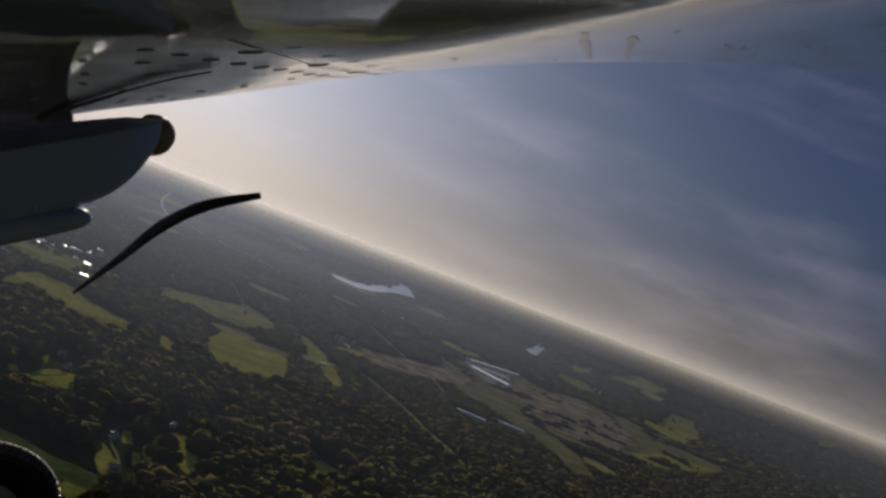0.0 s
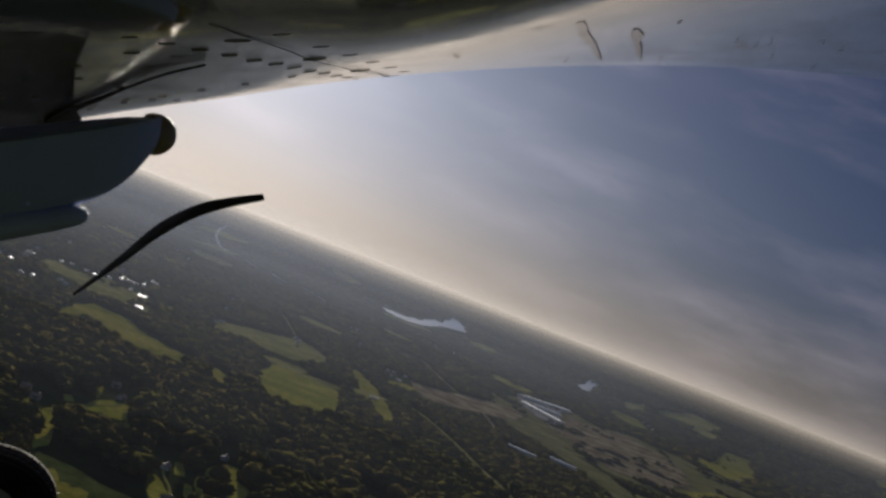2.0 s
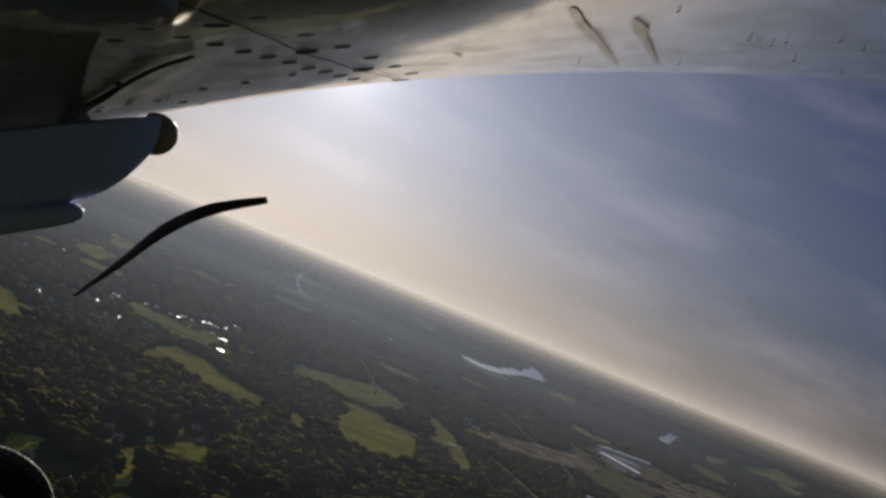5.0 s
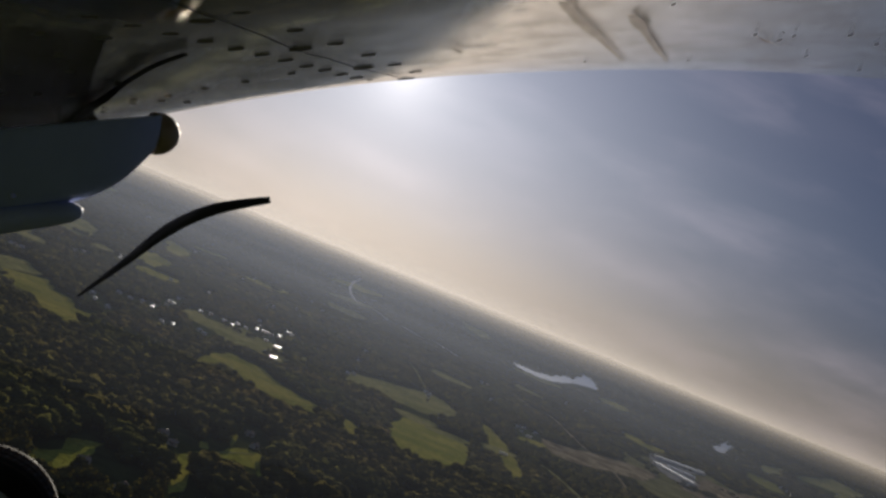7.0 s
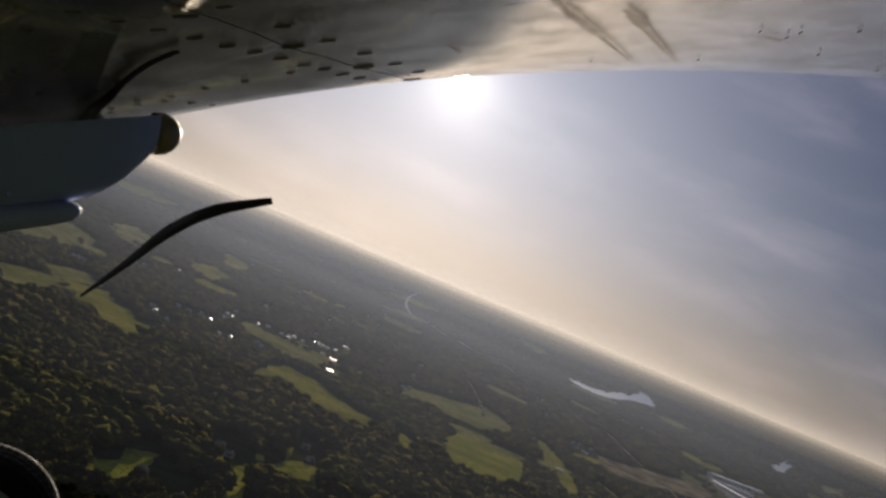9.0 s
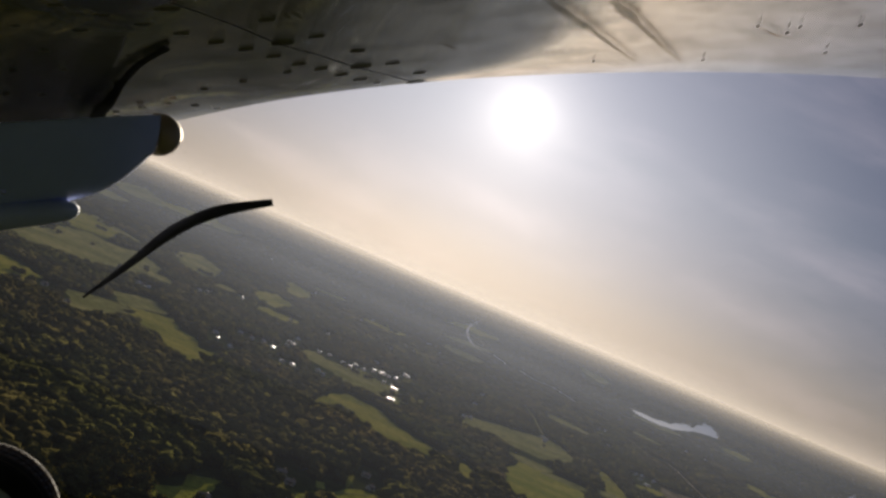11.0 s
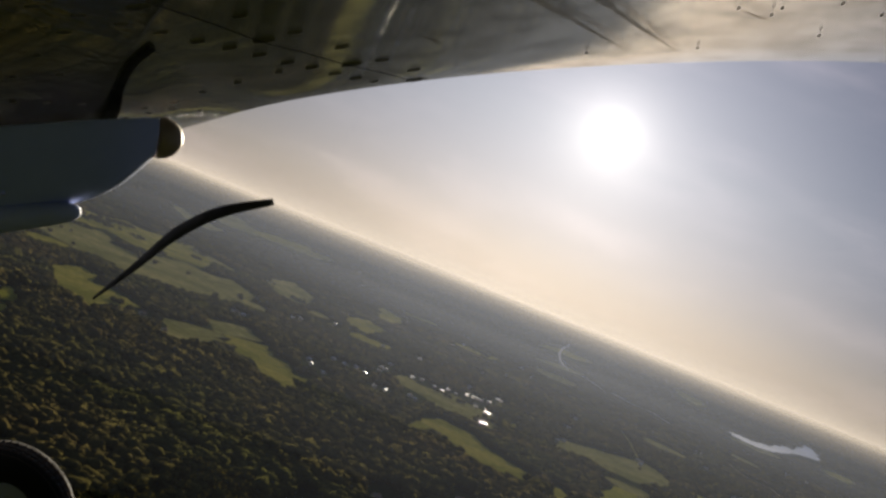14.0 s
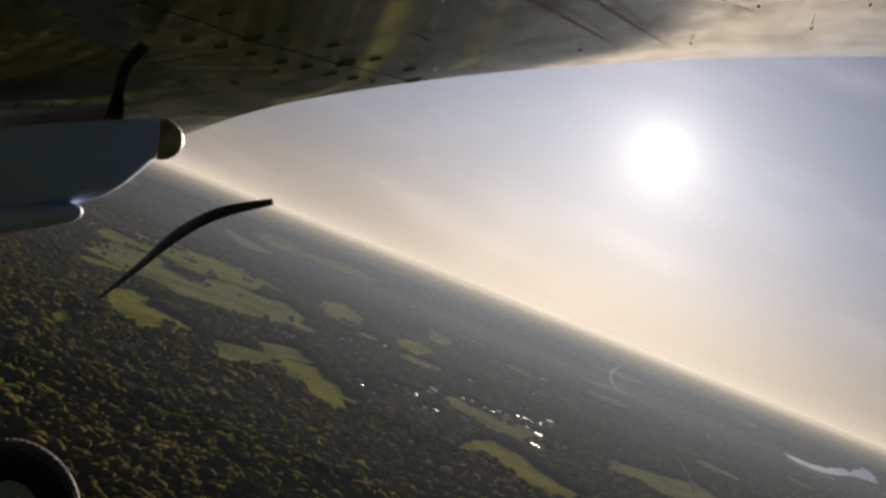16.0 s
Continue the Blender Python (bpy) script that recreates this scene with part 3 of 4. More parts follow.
t_ = (1 + 5 ** 0.5) / 2
ICO = np.array([(-1, t_, 0), (1, t_, 0), (-1, -t_, 0), (1, -t_, 0), (0, -1, t_), (0, 1, t_), (0, -1, -t_), (0, 1, -t_), (t_, 0, -1), (t_, 0, 1), (-t_, 0, -1), (-t_, 0, 1)]) / math.hypot(1, t_)
ICO_F = np.array([(0, 11, 5), (0, 5, 1), (0, 1, 7), (0, 7, 10), (0, 10, 11), (1, 5, 9), (5, 11, 4), (11, 10, 2), (10, 7, 6), (7, 1, 8), (3, 9, 4), (3, 4, 2), (3, 2, 6), (3, 6, 8), (3, 8, 9), (4, 9, 5), (2, 4, 11), (6, 2, 10), (8, 6, 7), (9, 8, 1)])


def woods(name, places, width, tall, clumps, label, seed):
    """Crowns of many trees in one mesh: each is a few uneven clumps of leaves."""
    g = np.random.default_rng(seed)
    n = len(places)
    ground_z = height(np.hypot(places[:, 0], places[:, 1]))
    size = g.uniform(0.7, 1.3, n)
    verts, faces, base = [], [], 0
    for c in range(clumps):
        off = g.normal(0, 0.26 if clumps > 1 else 0.0, (n, 2))
        lift = g.uniform(0.42, 0.80, n) if clumps > 1 else np.full(n, 0.55)
        if c == 0:
            off *= 0.2
            lift = np.full(n, 0.52)
        half = (0.52 if c == 0 else 0.34) * g.uniform(0.8, 1.2, n)
        jag = g.uniform(0.62, 1.28, (n, 12))
        spin = g.uniform(0, 6.283, n)
        v = ICO[None] * jag[:, :, None]
        x = v[:, :, 0] * np.cos(spin)[:, None] - v[:, :, 1] * np.sin(spin)[:, None]
        y = v[:, :, 0] * np.sin(spin)[:, None] + v[:, :, 1] * np.cos(spin)[:, None]
        w_ = (width * size)[:, None]
        t = (tall * size)[:, None]
        px = places[:, :1] + (off[:, :1] + x * half[:, None]) * w_
        py = places[:, 1:] + (off[:, 1:] + y * half[:, None]) * w_
        pz = ground_z[:, None] + t * (lift[:, None] + v[:, :, 2] * (0.48 if c == 0 else 0.27))
        verts.append(np.stack([px, py, pz], 2).reshape(-1, 3))
        faces.append((ICO_F[None] + (base + 12 * np.arange(n))[:, None, None]).reshape(-1, 3))
        base += 12 * n
    return bulk(name, np.concatenate(verts), np.concatenate(faces), M_LEAF, label, "woods", True)


near_all = scatter(200, 1250, -38, 28, 66.0, 13.0)
dist = np.hypot(near_all[:, 0], near_all[:, 1])
single = (dist > 535) & (dist < 700) & (near_all[:, 0] > -190) & (near_all[:, 0] < 20)
singles = near_all[single][:220]
rest = np.concatenate([near_all[~single], near_all[single][220:]])
dist = np.hypot(rest[:, 0], rest[:, 1])
woods("near_woods", rest[dist > 480], 13.5, 12.0, 5, "dense dark green broadleaf woods lit from behind", 1)
woods("wood_below", rest[dist <= 480], 11.0, 11.5, 1, "dark woods under the aircraft", 2)
woods("middle_woods", scatter(1250, 2500, -40, 36, 60.0, 6.0), 12.0, 7.0, 1, "dark green broadleaf woods in thin haze", 3)
woods("far_woods", scatter(2500, 4880, -40, 40, 320.0, 4.0), 28.0, 6.0, 1, "grey-green far woods in haze", 4)


def scrub(outline, share, seed):
    """Places of bushes in open land, gathered in rows and clumps."""
    g = np.random.default_rng(seed)
    lo, hi = outline.min(0), outline.max(0)
    k = int((hi - lo).prod() / 90)
    pts = g.uniform(lo, hi, (k, 2))
    pts = pts[inside(pts, outline)]
    keep = [noise.noise((x * 0.013, y * 0.009, seed)) + 0.5 * noise.noise((x * 0.05, y * 0.05, seed)) > share for x, y in pts]
    return pts[np.array(keep, bool)] if len(pts) else pts


open_land = [o for o in GRAZED if np.ptp(o[:, 0]) > 120 and np.ptp(o[:, 1]) > 150 and o[:, 1].max() < 3400]
bushes = np.concatenate([scrub(o, 0.44, k) for k, o in enumerate(open_land)])
woods("field_trees", bushes, 8.0, 5.5, 2, "dark bushes and hedge trees in the open fields", 6)

# single trees of the nearest wood
def tree(seed):
    g = random.Random(seed)
    thing = new("tree")
    bm = bmesh.new()
    rings = []
    for z, r in ((0, 0.34), (1.2, 0.25), (3.5, 0.18), (6.0, 0.08)):
        rings.append([(r * math.cos(i * 1.0472) + 0.05 * z * math.sin(seed), r * math.sin(i * 1.0472), z) for i in range(6)])
    loft(bm, rings)
    for k in range(5):
        a, z = g.uniform(0, 6.28), g.uniform(2.4, 4.6)
        tip = Vector((math.cos(a) * 2.4, math.sin(a) * 2.4, z + 2.0))
        root = Vector((0.05 * z * math.sin(seed), 0, z))
        side = Vector((-math.sin(a), math.cos(a), 0))
        loft(bm, [[root + side * 0.09, root + Vector((0, 0, 0.12)), root - side * 0.09], [tip + side * 0.03, tip + Vector((0, 0, 0.04)), tip - side * 0.03]])
    part("trunk", bm, M_BARK, thing)
    bm = bmesh.new()
    for k in range(22):
        u = g.uniform(-0.7, 1.0)
        a = g.uniform(0, 6.28)
        rad = 2.9 * math.sqrt(max(0.05, 1 - u * u)) * g.uniform(0.45, 1.0)
        centre = Vector((rad * math.cos(a), rad * math.sin(a), 5.6 + 2.9 * u))
        made = bmesh.ops.create_icosphere(bm, subdivisions=1, radius=g.uniform(0.75, 1.35))["verts"]
        for v in made:
            v.co = centre + Vector((v.co.x * g.uniform(0.7, 1.35), v.co.y * g.uniform(0.7, 1.35), v.co.z * g.uniform(0.55, 1.1)))
    for k in range(70):
        u, a = g.uniform(-0.8, 1.0), g.uniform(0, 6.28)
        rad = 3.7 * math.sqrt(max(0.05, 1 - u * u))
        c = Vector((rad * math.cos(a), rad * math.sin(a), 5.6 + 3.5 * u))
        d1, d2 = Vector((g.gauss(0, 1), g.gauss(0, 1), g.gauss(0, 1))).normalized() * 0.32, Vector((g.gauss(0, 1), g.gauss(0, 1), g.gauss(0, 1))).normalized() * 0.32
        bm.faces.new([bm.verts.new(c + q) for q in (d1, d2, -d1, -d2)])
    part("crown", bm, M_LEAF, thing)
    return thing


kinds = [tree(k) for k in range(6)]
for k, t in enumerate(kinds):
    tagged(t, "broadleaf tree with a dark uneven green crown", "tree", "trees of the nearest wood")
for k, (x, y) in enumerate(singles):
    s_ = random.uniform(1.05, 1.6)
    m_ = pose(x, y, 0, 0, 0, random.uniform(0, 360))
    if k < 6:
        kinds[k].scale = (s_, s_, s_)
        kinds[k].matrix_basis = m_ @ Matrix.Scale(s_, 4)
    else:
        copy_thing(kinds[k % 6], m_ @ Matrix.Scale(s_, 4))


# ---------------------------------------------------------------- houses and sheds
def building(name, length, width, wall_h, roof_h, m_wall, m_roof, windows, label, category, group):
    thing = tagged(new(name), label, category, group)
    L, W = length / 2, width / 2
    bm = bmesh.new()
    prof = [(-W, 0), (W, 0), (W, wall_h), (0, wall_h + roof_h), (-W, wall_h)]
    loft(bm, [[(x, y, z) for y, z in prof] for x in (-L, L)], True, False)
    body = part("wall", bm, m_wall, thing)
    for side in (-1, 1):
        bm = bmesh.new()
        e = 0.5
        a = (side * (W + e), wall_h - e * roof_h / W)
        b = (0, wall_h + roof_h)
        loft(bm, [[(x, a[0], a[1] + 0.05), (x, b[0], b[1] + 0.05), (x, b[0], b[1] + 0.25), (x, a[0], a[1] + 0.25)] for x in (-L - e, L + e)], True, False)
        part("roof", bm, m_roof, thing)
    step = length / (windows + 1)
    for k in range(windows):
        for side in (-1, 1):
            bm = bmesh.new()
            x = -L + step * (k + 1)
            box(bm, x - 0.55, x + 0.55, side * W - 0.06, side * W + 0.06, 1.0, min(2.2, wall_h - 0.3))
            part("window", bm, M_GLASS, thing)
    bm = bmesh.new()
    box(bm, -0.5, 0.5, -W - 0.08, -W + 0.02, 0.0, 2.05)
    part("door", bm, M_DOOR, thing)
    if category == "house":
        bm = bmesh.new()
        box(bm, L * 0.4, L * 0.4 + 0.8, -0.4, 0.4, wall_h + roof_h * 0.7, wall_h + roof_h + 0.9)
        part("chimney", bm, M_BRICKWALL, thing)
    return thing


def set_down(thing, places, sizes=(1.0,)):
    for k, (x, y, turn) in enumerate(places):
        m_ = pose(x, y, lie(x, y) + 0.3, 0, 0, turn)
        if k == 0:
            thing.matrix_basis = m_
        else:
            copy_thing(thing, m_)


house = building("house", 6.6, 4.8, 2.4, 1.5, M_WALL, M_ROOF, 4, "pale cottage with a dark shingle roof among trees", "house", "houses in the valley")
set_down(house, HOUSE_PLACES)
cottage = building("house", 5.6, 4.2, 2.6, 0.32, M_WALL, M_SHEET, 3, "white cottage with a pale weathered sheet roof", "house", "houses of the hamlet")
set_down(cottage, COTTAGE_PLACES)
farmhouse = building("house", 5.8, 4.4, 2.6, 0.8, M_WALL, M_SHEET, 4, "pale farmhouse with a weathered sheet roof far off", "house", "far farmhouses")
set_down(farmhouse, FAR_PLACES)
shed = building("shed", 10, 4.2, 2.8, 0.22, M_WALL, M_TIN, 5, "long white farm shed with a glinting tin roof", "shed", "farm sheds")
set_down(shed, SHED_PLACES)
long_shed = building("shed", 42, 9.0, 3.6, 0.6, M_WALL, M_TIN, 9, "very long pale poultry shed among dark woods", "shed", "long sheds")
set_down(long_shed, LONG_SHED_PLACES)
for long_, wide_, place in ((165, 19, (715, 2670, 32)), (170, 17, (648, 2410, -75)), (60, 13, (682, 2502, -20))):
    hall = building("works_hall", long_, wide_, 6.0, 0.9, M_WALL, M_TIN, 8, "very long pale metal works hall in the yard", "hall", "halls of the works")
    set_down(hall, [place])


def heap(seed, size, tall):
    g = random.Random(seed)
    bm = bmesh.new()
    bmesh.ops.create_icosphere(bm, subdivisions=3, radius=1.0)
    for v in bm.verts:
        q = noise.noise(v.co * 1.7 + Vector((seed, 0, 0)))
        v.co = Vector((v.co.x * size * (1 + 0.35 * q), v.co.y * size * 0.7 * (1 + 0.35 * q), max(-0.02, v.co.z) * tall * (1 + 0.5 * q)))
    me = bpy.data.meshes.new("spoil_heap")
    bm.to_mesh(me)
    bm.free()
    me.materials.append(M_DARK_EARTH)
    return tagged(new("spoil_heap", me), "dark low heap of spoil in the works yard", "heap", "heaps in the works yard")


for k, (x, y) in enumerate(((686, 2099), (719, 2134), (736, 2116), (604, 1869), (645, 1925), (681, 1976), (630, 2039), (768, 2092), (787, 2050), (811, 2041), (683, 2274), (704, 1855))):
    heap(k + 1, 13 + 5 * (k % 3), 5).matrix_basis = pose(x, y, lie(x, y) + 0.5, 0, 0, 37 * k)

# ---------------------------------------------------------------- haze over the valley, imitated by translucent veils
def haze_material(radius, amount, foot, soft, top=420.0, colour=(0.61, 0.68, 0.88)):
    m = bpy.data.materials.new("painted_haze")
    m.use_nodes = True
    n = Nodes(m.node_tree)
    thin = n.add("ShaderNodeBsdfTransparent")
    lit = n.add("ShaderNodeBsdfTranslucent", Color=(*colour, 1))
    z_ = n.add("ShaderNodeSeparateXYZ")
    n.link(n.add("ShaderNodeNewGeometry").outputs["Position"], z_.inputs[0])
    # thin out towards the ground, so that each veil fades in, and towards the clear air above
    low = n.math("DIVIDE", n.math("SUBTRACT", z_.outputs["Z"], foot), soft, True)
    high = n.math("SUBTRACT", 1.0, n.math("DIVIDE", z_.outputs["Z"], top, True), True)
    # painted fainter to the east, away from the sun, and to the far west
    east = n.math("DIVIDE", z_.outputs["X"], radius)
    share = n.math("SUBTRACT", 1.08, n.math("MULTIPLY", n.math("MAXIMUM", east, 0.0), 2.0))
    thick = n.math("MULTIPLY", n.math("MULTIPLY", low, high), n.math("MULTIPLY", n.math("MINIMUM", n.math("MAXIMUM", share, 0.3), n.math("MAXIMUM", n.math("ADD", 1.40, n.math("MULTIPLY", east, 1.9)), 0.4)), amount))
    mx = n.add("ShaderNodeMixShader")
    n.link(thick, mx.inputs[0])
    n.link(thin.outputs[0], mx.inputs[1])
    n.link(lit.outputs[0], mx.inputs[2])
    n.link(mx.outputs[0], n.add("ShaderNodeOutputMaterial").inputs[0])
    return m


def skyline_veil():
    """A far sheet of painted haze, in which land and sky run into one another."""
    m = bpy.data.materials.new("skyline_veil")
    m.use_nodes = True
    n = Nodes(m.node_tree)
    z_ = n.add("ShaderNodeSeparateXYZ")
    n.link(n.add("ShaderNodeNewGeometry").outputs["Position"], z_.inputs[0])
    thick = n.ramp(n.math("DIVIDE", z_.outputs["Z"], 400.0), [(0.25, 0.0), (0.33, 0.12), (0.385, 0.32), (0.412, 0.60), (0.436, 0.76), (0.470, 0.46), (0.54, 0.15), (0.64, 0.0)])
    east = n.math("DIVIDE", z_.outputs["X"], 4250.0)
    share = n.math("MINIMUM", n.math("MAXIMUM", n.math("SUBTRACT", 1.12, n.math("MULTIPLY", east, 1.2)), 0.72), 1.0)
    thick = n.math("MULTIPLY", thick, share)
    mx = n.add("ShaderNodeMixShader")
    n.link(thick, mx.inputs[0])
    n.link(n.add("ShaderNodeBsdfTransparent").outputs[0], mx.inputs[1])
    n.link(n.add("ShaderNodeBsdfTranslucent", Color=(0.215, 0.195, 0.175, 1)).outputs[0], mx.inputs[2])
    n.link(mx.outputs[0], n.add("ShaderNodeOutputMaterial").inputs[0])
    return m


# ring-shaped sheets that add the look of haze step by step with distance
HAZE_VEILS = ((560, 0.005), (850, 0.007), (1230, 0.010), (1700, 0.013), (2300, 0.019), (3050, 0.027), (3650, 0.034), (4250, 0.75), (5000, 0))
for (r, amount), (r_next, _) in zip(HAZE_VEILS, HAZE_VEILS[1:]):
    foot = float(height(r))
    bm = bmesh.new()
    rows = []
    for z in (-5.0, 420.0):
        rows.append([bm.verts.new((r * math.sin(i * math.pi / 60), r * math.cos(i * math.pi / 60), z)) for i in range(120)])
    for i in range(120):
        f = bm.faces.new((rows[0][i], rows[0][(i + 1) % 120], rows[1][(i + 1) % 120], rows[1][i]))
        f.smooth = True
    me = bpy.data.meshes.new("haze_veil")
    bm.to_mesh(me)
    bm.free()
    me.materials.append(haze_material(r, amount, foot, H - foot - (H - float(height(min(r_next, 4600)))) * r / r_next) if r < 4000 else skyline_veil())
    tagged(new("haze_veil", me), "thin translucent veil standing in for sunlit haze over the valley", "haze", kind="stuff")

# ---------------------------------------------------------------- the aircraft
plane = tagged(new("light_aircraft"), "high-wing light aircraft in flight, polished wing and white cowl", "aircraft")
plane.matrix_basis = aim(0, 0, H, 0, 1.71, 22.52) @ Matrix(((1, 0, 0, 0), (0, 0, 1, 0), (0, -1, 0, 0), (0, 0, 0, 1)))
# in the aircraft: x along the wing, y ahead, z up


def ease(a):
    a = max(0.0, min(1.0, a))
    return a * a * (3 - 2 * a)


def lead(x):
    """Leading edge: how far ahead it lies along the span."""
    return 6.15 + 0.10 * x + 0.7 * ease((-0.75 - x) / 1.3)


def edge_z(x):
    u = x / lead(x)
    return lead(x) * sum(c * u ** k for k, c in enumerate((0.1413, 0.0752, -0.2604, 0.2496, 0.1402, -2.2231, 2.4967)))


def under(x, y):
    """Height of the wing's underside: level towards the tip, twisted up behind the edge towards the root."""
    u = lead(x) - y
    s = max(0.0, min(u, 2.3) - 0.12)
    return edge_z(x) - 0.02 * (1 - math.exp(-max(u, 0.0) / 0.4)) + (0.01 + 0.06 * ease((-0.1 - x) / 1.2)) * s * s / (s + 0.2)


bm = bmesh.new()
spans = [-3.2 + 0.04 * i for i in range(156)]
steps = [0, 0.03, 0.07, 0.12, 0.17, 0.22, 0.28, 0.34, 0.41, 0.48, 0.56, 0.64, 0.72, 0.8, 0.9, 1.0, 1.1, 1.2, 1.35, 1.5, 1.7, 2.0, 2.3, 2.7, 3.4, 4.6, 6.3]
rings = []
for x in spans:
    low = [(x, lead(x) - u, under(x, lead(x) - u)) for u in steps]
    top = [(x, lead(x) - u, under(x, lead(x) - u) + 0.30 * (1 - math.exp(-u / 0.22)) * (1 - 0.13 * max(0, u - 1.2))) for u in steps[1:]]
    nose = [(x, lead(x) + 0.012, edge_z(x) + 0.012)]
    rings.append(low[::-1] + nose + top)
loft(bm, rings)
wing = part("wing", bm, M_SKIN, plane, "polished, slightly dirty metal wing seen from below")
LEVEL = plane.matrix_basis.to_3x3().inverted() @ Vector((0, 0, 1))
# where the steered reflection turns from ground to sky: sight tangents from the strut
MIRROR_TURN = ((-0.428, 0.1), (-0.248, 0.114), (-0.183, 0.133), (-0.137, 0.147), (-0.09, 0.158), (-0.044, 0.17), (0.003, 0.184), (0.049, 0.205), (0.372, 0.36))
FALL = ((-0.14, -18.0), (-0.08, -12.0), (-0.045, -6.5), (-0.022, -2.6), (-0.008, -0.6), (0.006, 1.0), (0.03, 2.6), (0.09, 6.0), (0.20, 10.5))


def along(points, a):
    for (a0, b0), (a1, b1) in zip(points, points[1:]):
        if a <= a1 or a1 == points[-1][0]:
            return b0 + (b1 - b0) * max(0.0, min(1.0, (a - a0) / (a1 - a0)))


def lean(x, y):
    """Shading normal that steers the skin's reflection, apart from its built shape."""
    way_ = Vector((x, max(y, 1.0), under(x, y)))
    tilt = along(MIRROR_TURN, x / way_.y) - way_.z / way_.y
    fall = radians(along(FALL, tilt))
    way_.normalize()
    flat = (way_ - LEVEL * way_.dot(LEVEL)).normalized()
    # root normals also turn a little outboard, to mirror land beside the cowl
    flat = Matrix.Rotation(-radians(5) * ease((-0.08 - x / max(y, 1.0)) / 0.16), 3, LEVEL) @ flat
    return (flat * math.cos(fall) + LEVEL * math.sin(fall) - way_).normalized()


# underside normals are replaced, so bright and dark mirroring fall where set
me = wing.data
shape = [v.normal.copy() for v in me.vertices]
lows = len(steps)
for k, x in enumerate(spans):
    for i in range(lows):
        v = me.vertices[k * (2 * lows) + i]
        if v.co.y > 3.4:
            shape[v.index] = lean(v.co.x, v.co.y)
me.normals_split_custom_set_from_vertices(shape)


def on_wing(x, y, drop=0.0):
    """A pose on the wing's underside, its z pointing out of the skin."""
    dx = (under(x + 0.01, y) - under(x - 0.01, y)) / 0.02
    dy = (under(x, y + 0.01) - under(x, y - 0.01)) / 0.02
    out_ = Vector((dx, dy, -1)).normalized()
    xa = Vector((1, 0, dx)).normalized()
    ya = out_.cross(xa).normalized()
    rot = Matrix((xa, ya, out_)).transposed().to_4x4()
    return Matrix.Translation(Vector((x, y, under(x, y))) + out_ * drop) @ rot


def disc_mesh(name, rx, ry, tall, mat, k=16):
    """A low round head, drawn out along the wing."""
    bm = bmesh.new()
    loft(bm, [[(q * rx * math.cos(i * 2 * math.pi / k), q * ry * math.sin(i * 2 * math.pi / k), z) for i in range(k)] for q, z in ((1.0, -0.002), (0.96, tall * 0.6), (0.72, tall))])
    me = bpy.data.meshes.new(name)
    bm.to_mesh(me)
    bm.free()
    me.materials.append(mat)
    return me


RIVET = disc_mesh("rivet", 0.034, 0.017, 0.0006, M_RIVET)
SMALL = disc_mesh("rivet", 0.020, 0.011, 0.0005, M_RIVET, 12)
PLUG = disc_mesh("drain_plug", 0.050, 0.027, 0.001, M_RIVET, 20)
for x, y in [(-1.264, 4.262), (-1.146, 4.391), (-1.294, 4.577), (-1.034, 4.519), (-0.93, 4.657), (-0.837, 4.819), (-0.751, 4.964), (-0.674, 5.128), (-0.603, 5.319), (-0.533, 5.471), (-0.47, 5.653), (-0.408, 5.822), (-0.727, 4.221), (-0.576, 4.558), (-0.445, 4.865), (-0.328, 5.193), (-0.218, 5.523), (-0.127, 5.83)]:
    piece("rivet", RIVET, wing, on_wing(x, y))
for x, y in [(-0.349, 5.973), (-1.542, 4.842), (-1.786, 5.101), (-1.969, 5.446), (-1.845, 5.551), (-1.715, 5.639), (-1.099, 5.61), (-0.897, 5.521), (-0.681, 5.453), (-1.651, 5.999), (-1.295, 5.764), (-1.353, 5.876), (-1.472, 5.829), (-1.499, 5.934), (-1.244, 5.968), (-1.166, 6.096), (-1.684, 6.107), (-1.84, 6.201), (-1.509, 4.489), (-1.584, 5.139), (-1.447, 5.428)]:
    piece("rivet", SMALL, wing, on_wing(x, y))
for x, y in [(-0.886, 4.33), (-0.592, 4.924), (-0.362, 5.527), (-0.173, 6.112)]:
    piece("drain_plug", PLUG, wing, on_wing(x, y))


def strip(name, line, widths, mat, label, drop=0.002):
    """A narrow band that lies on the wing's skin."""
    bm = bmesh.new()
    rows = []
    pts = []
    for (a, b), (wa, wb) in zip(zip(line, line[1:]), zip(widths, widths[1:])):
        pts += [(a[0] + (b[0] - a[0]) * i / 12, a[1] + (b[1] - a[1]) * i / 12, wa + (wb - wa) * i / 12) for i in range(12)]
    pts.append((*line[-1], widths[-1]))
    for k, (x, y, wd) in enumerate(pts):
        jit = 1 + 0.45 * noise.noise((x * 9, y * 9, 1.0)) if wd > 0.02 else 1
        rows.append([bm.verts.new((x + s * wd * jit, y, under(x + s * wd * jit, y) - drop)) for s in (-0.5, 0.5)])
    for a, b in zip(rows, rows[1:]):
        bm.faces.new((a[0], b[0], b[1], a[1])).smooth = True
    band = part(name, bm, mat, wing, label)
    band.data.normals_split_custom_set_from_vertices([lean(v.co.x, v.co.y) for v in band.data.vertices])
    return band


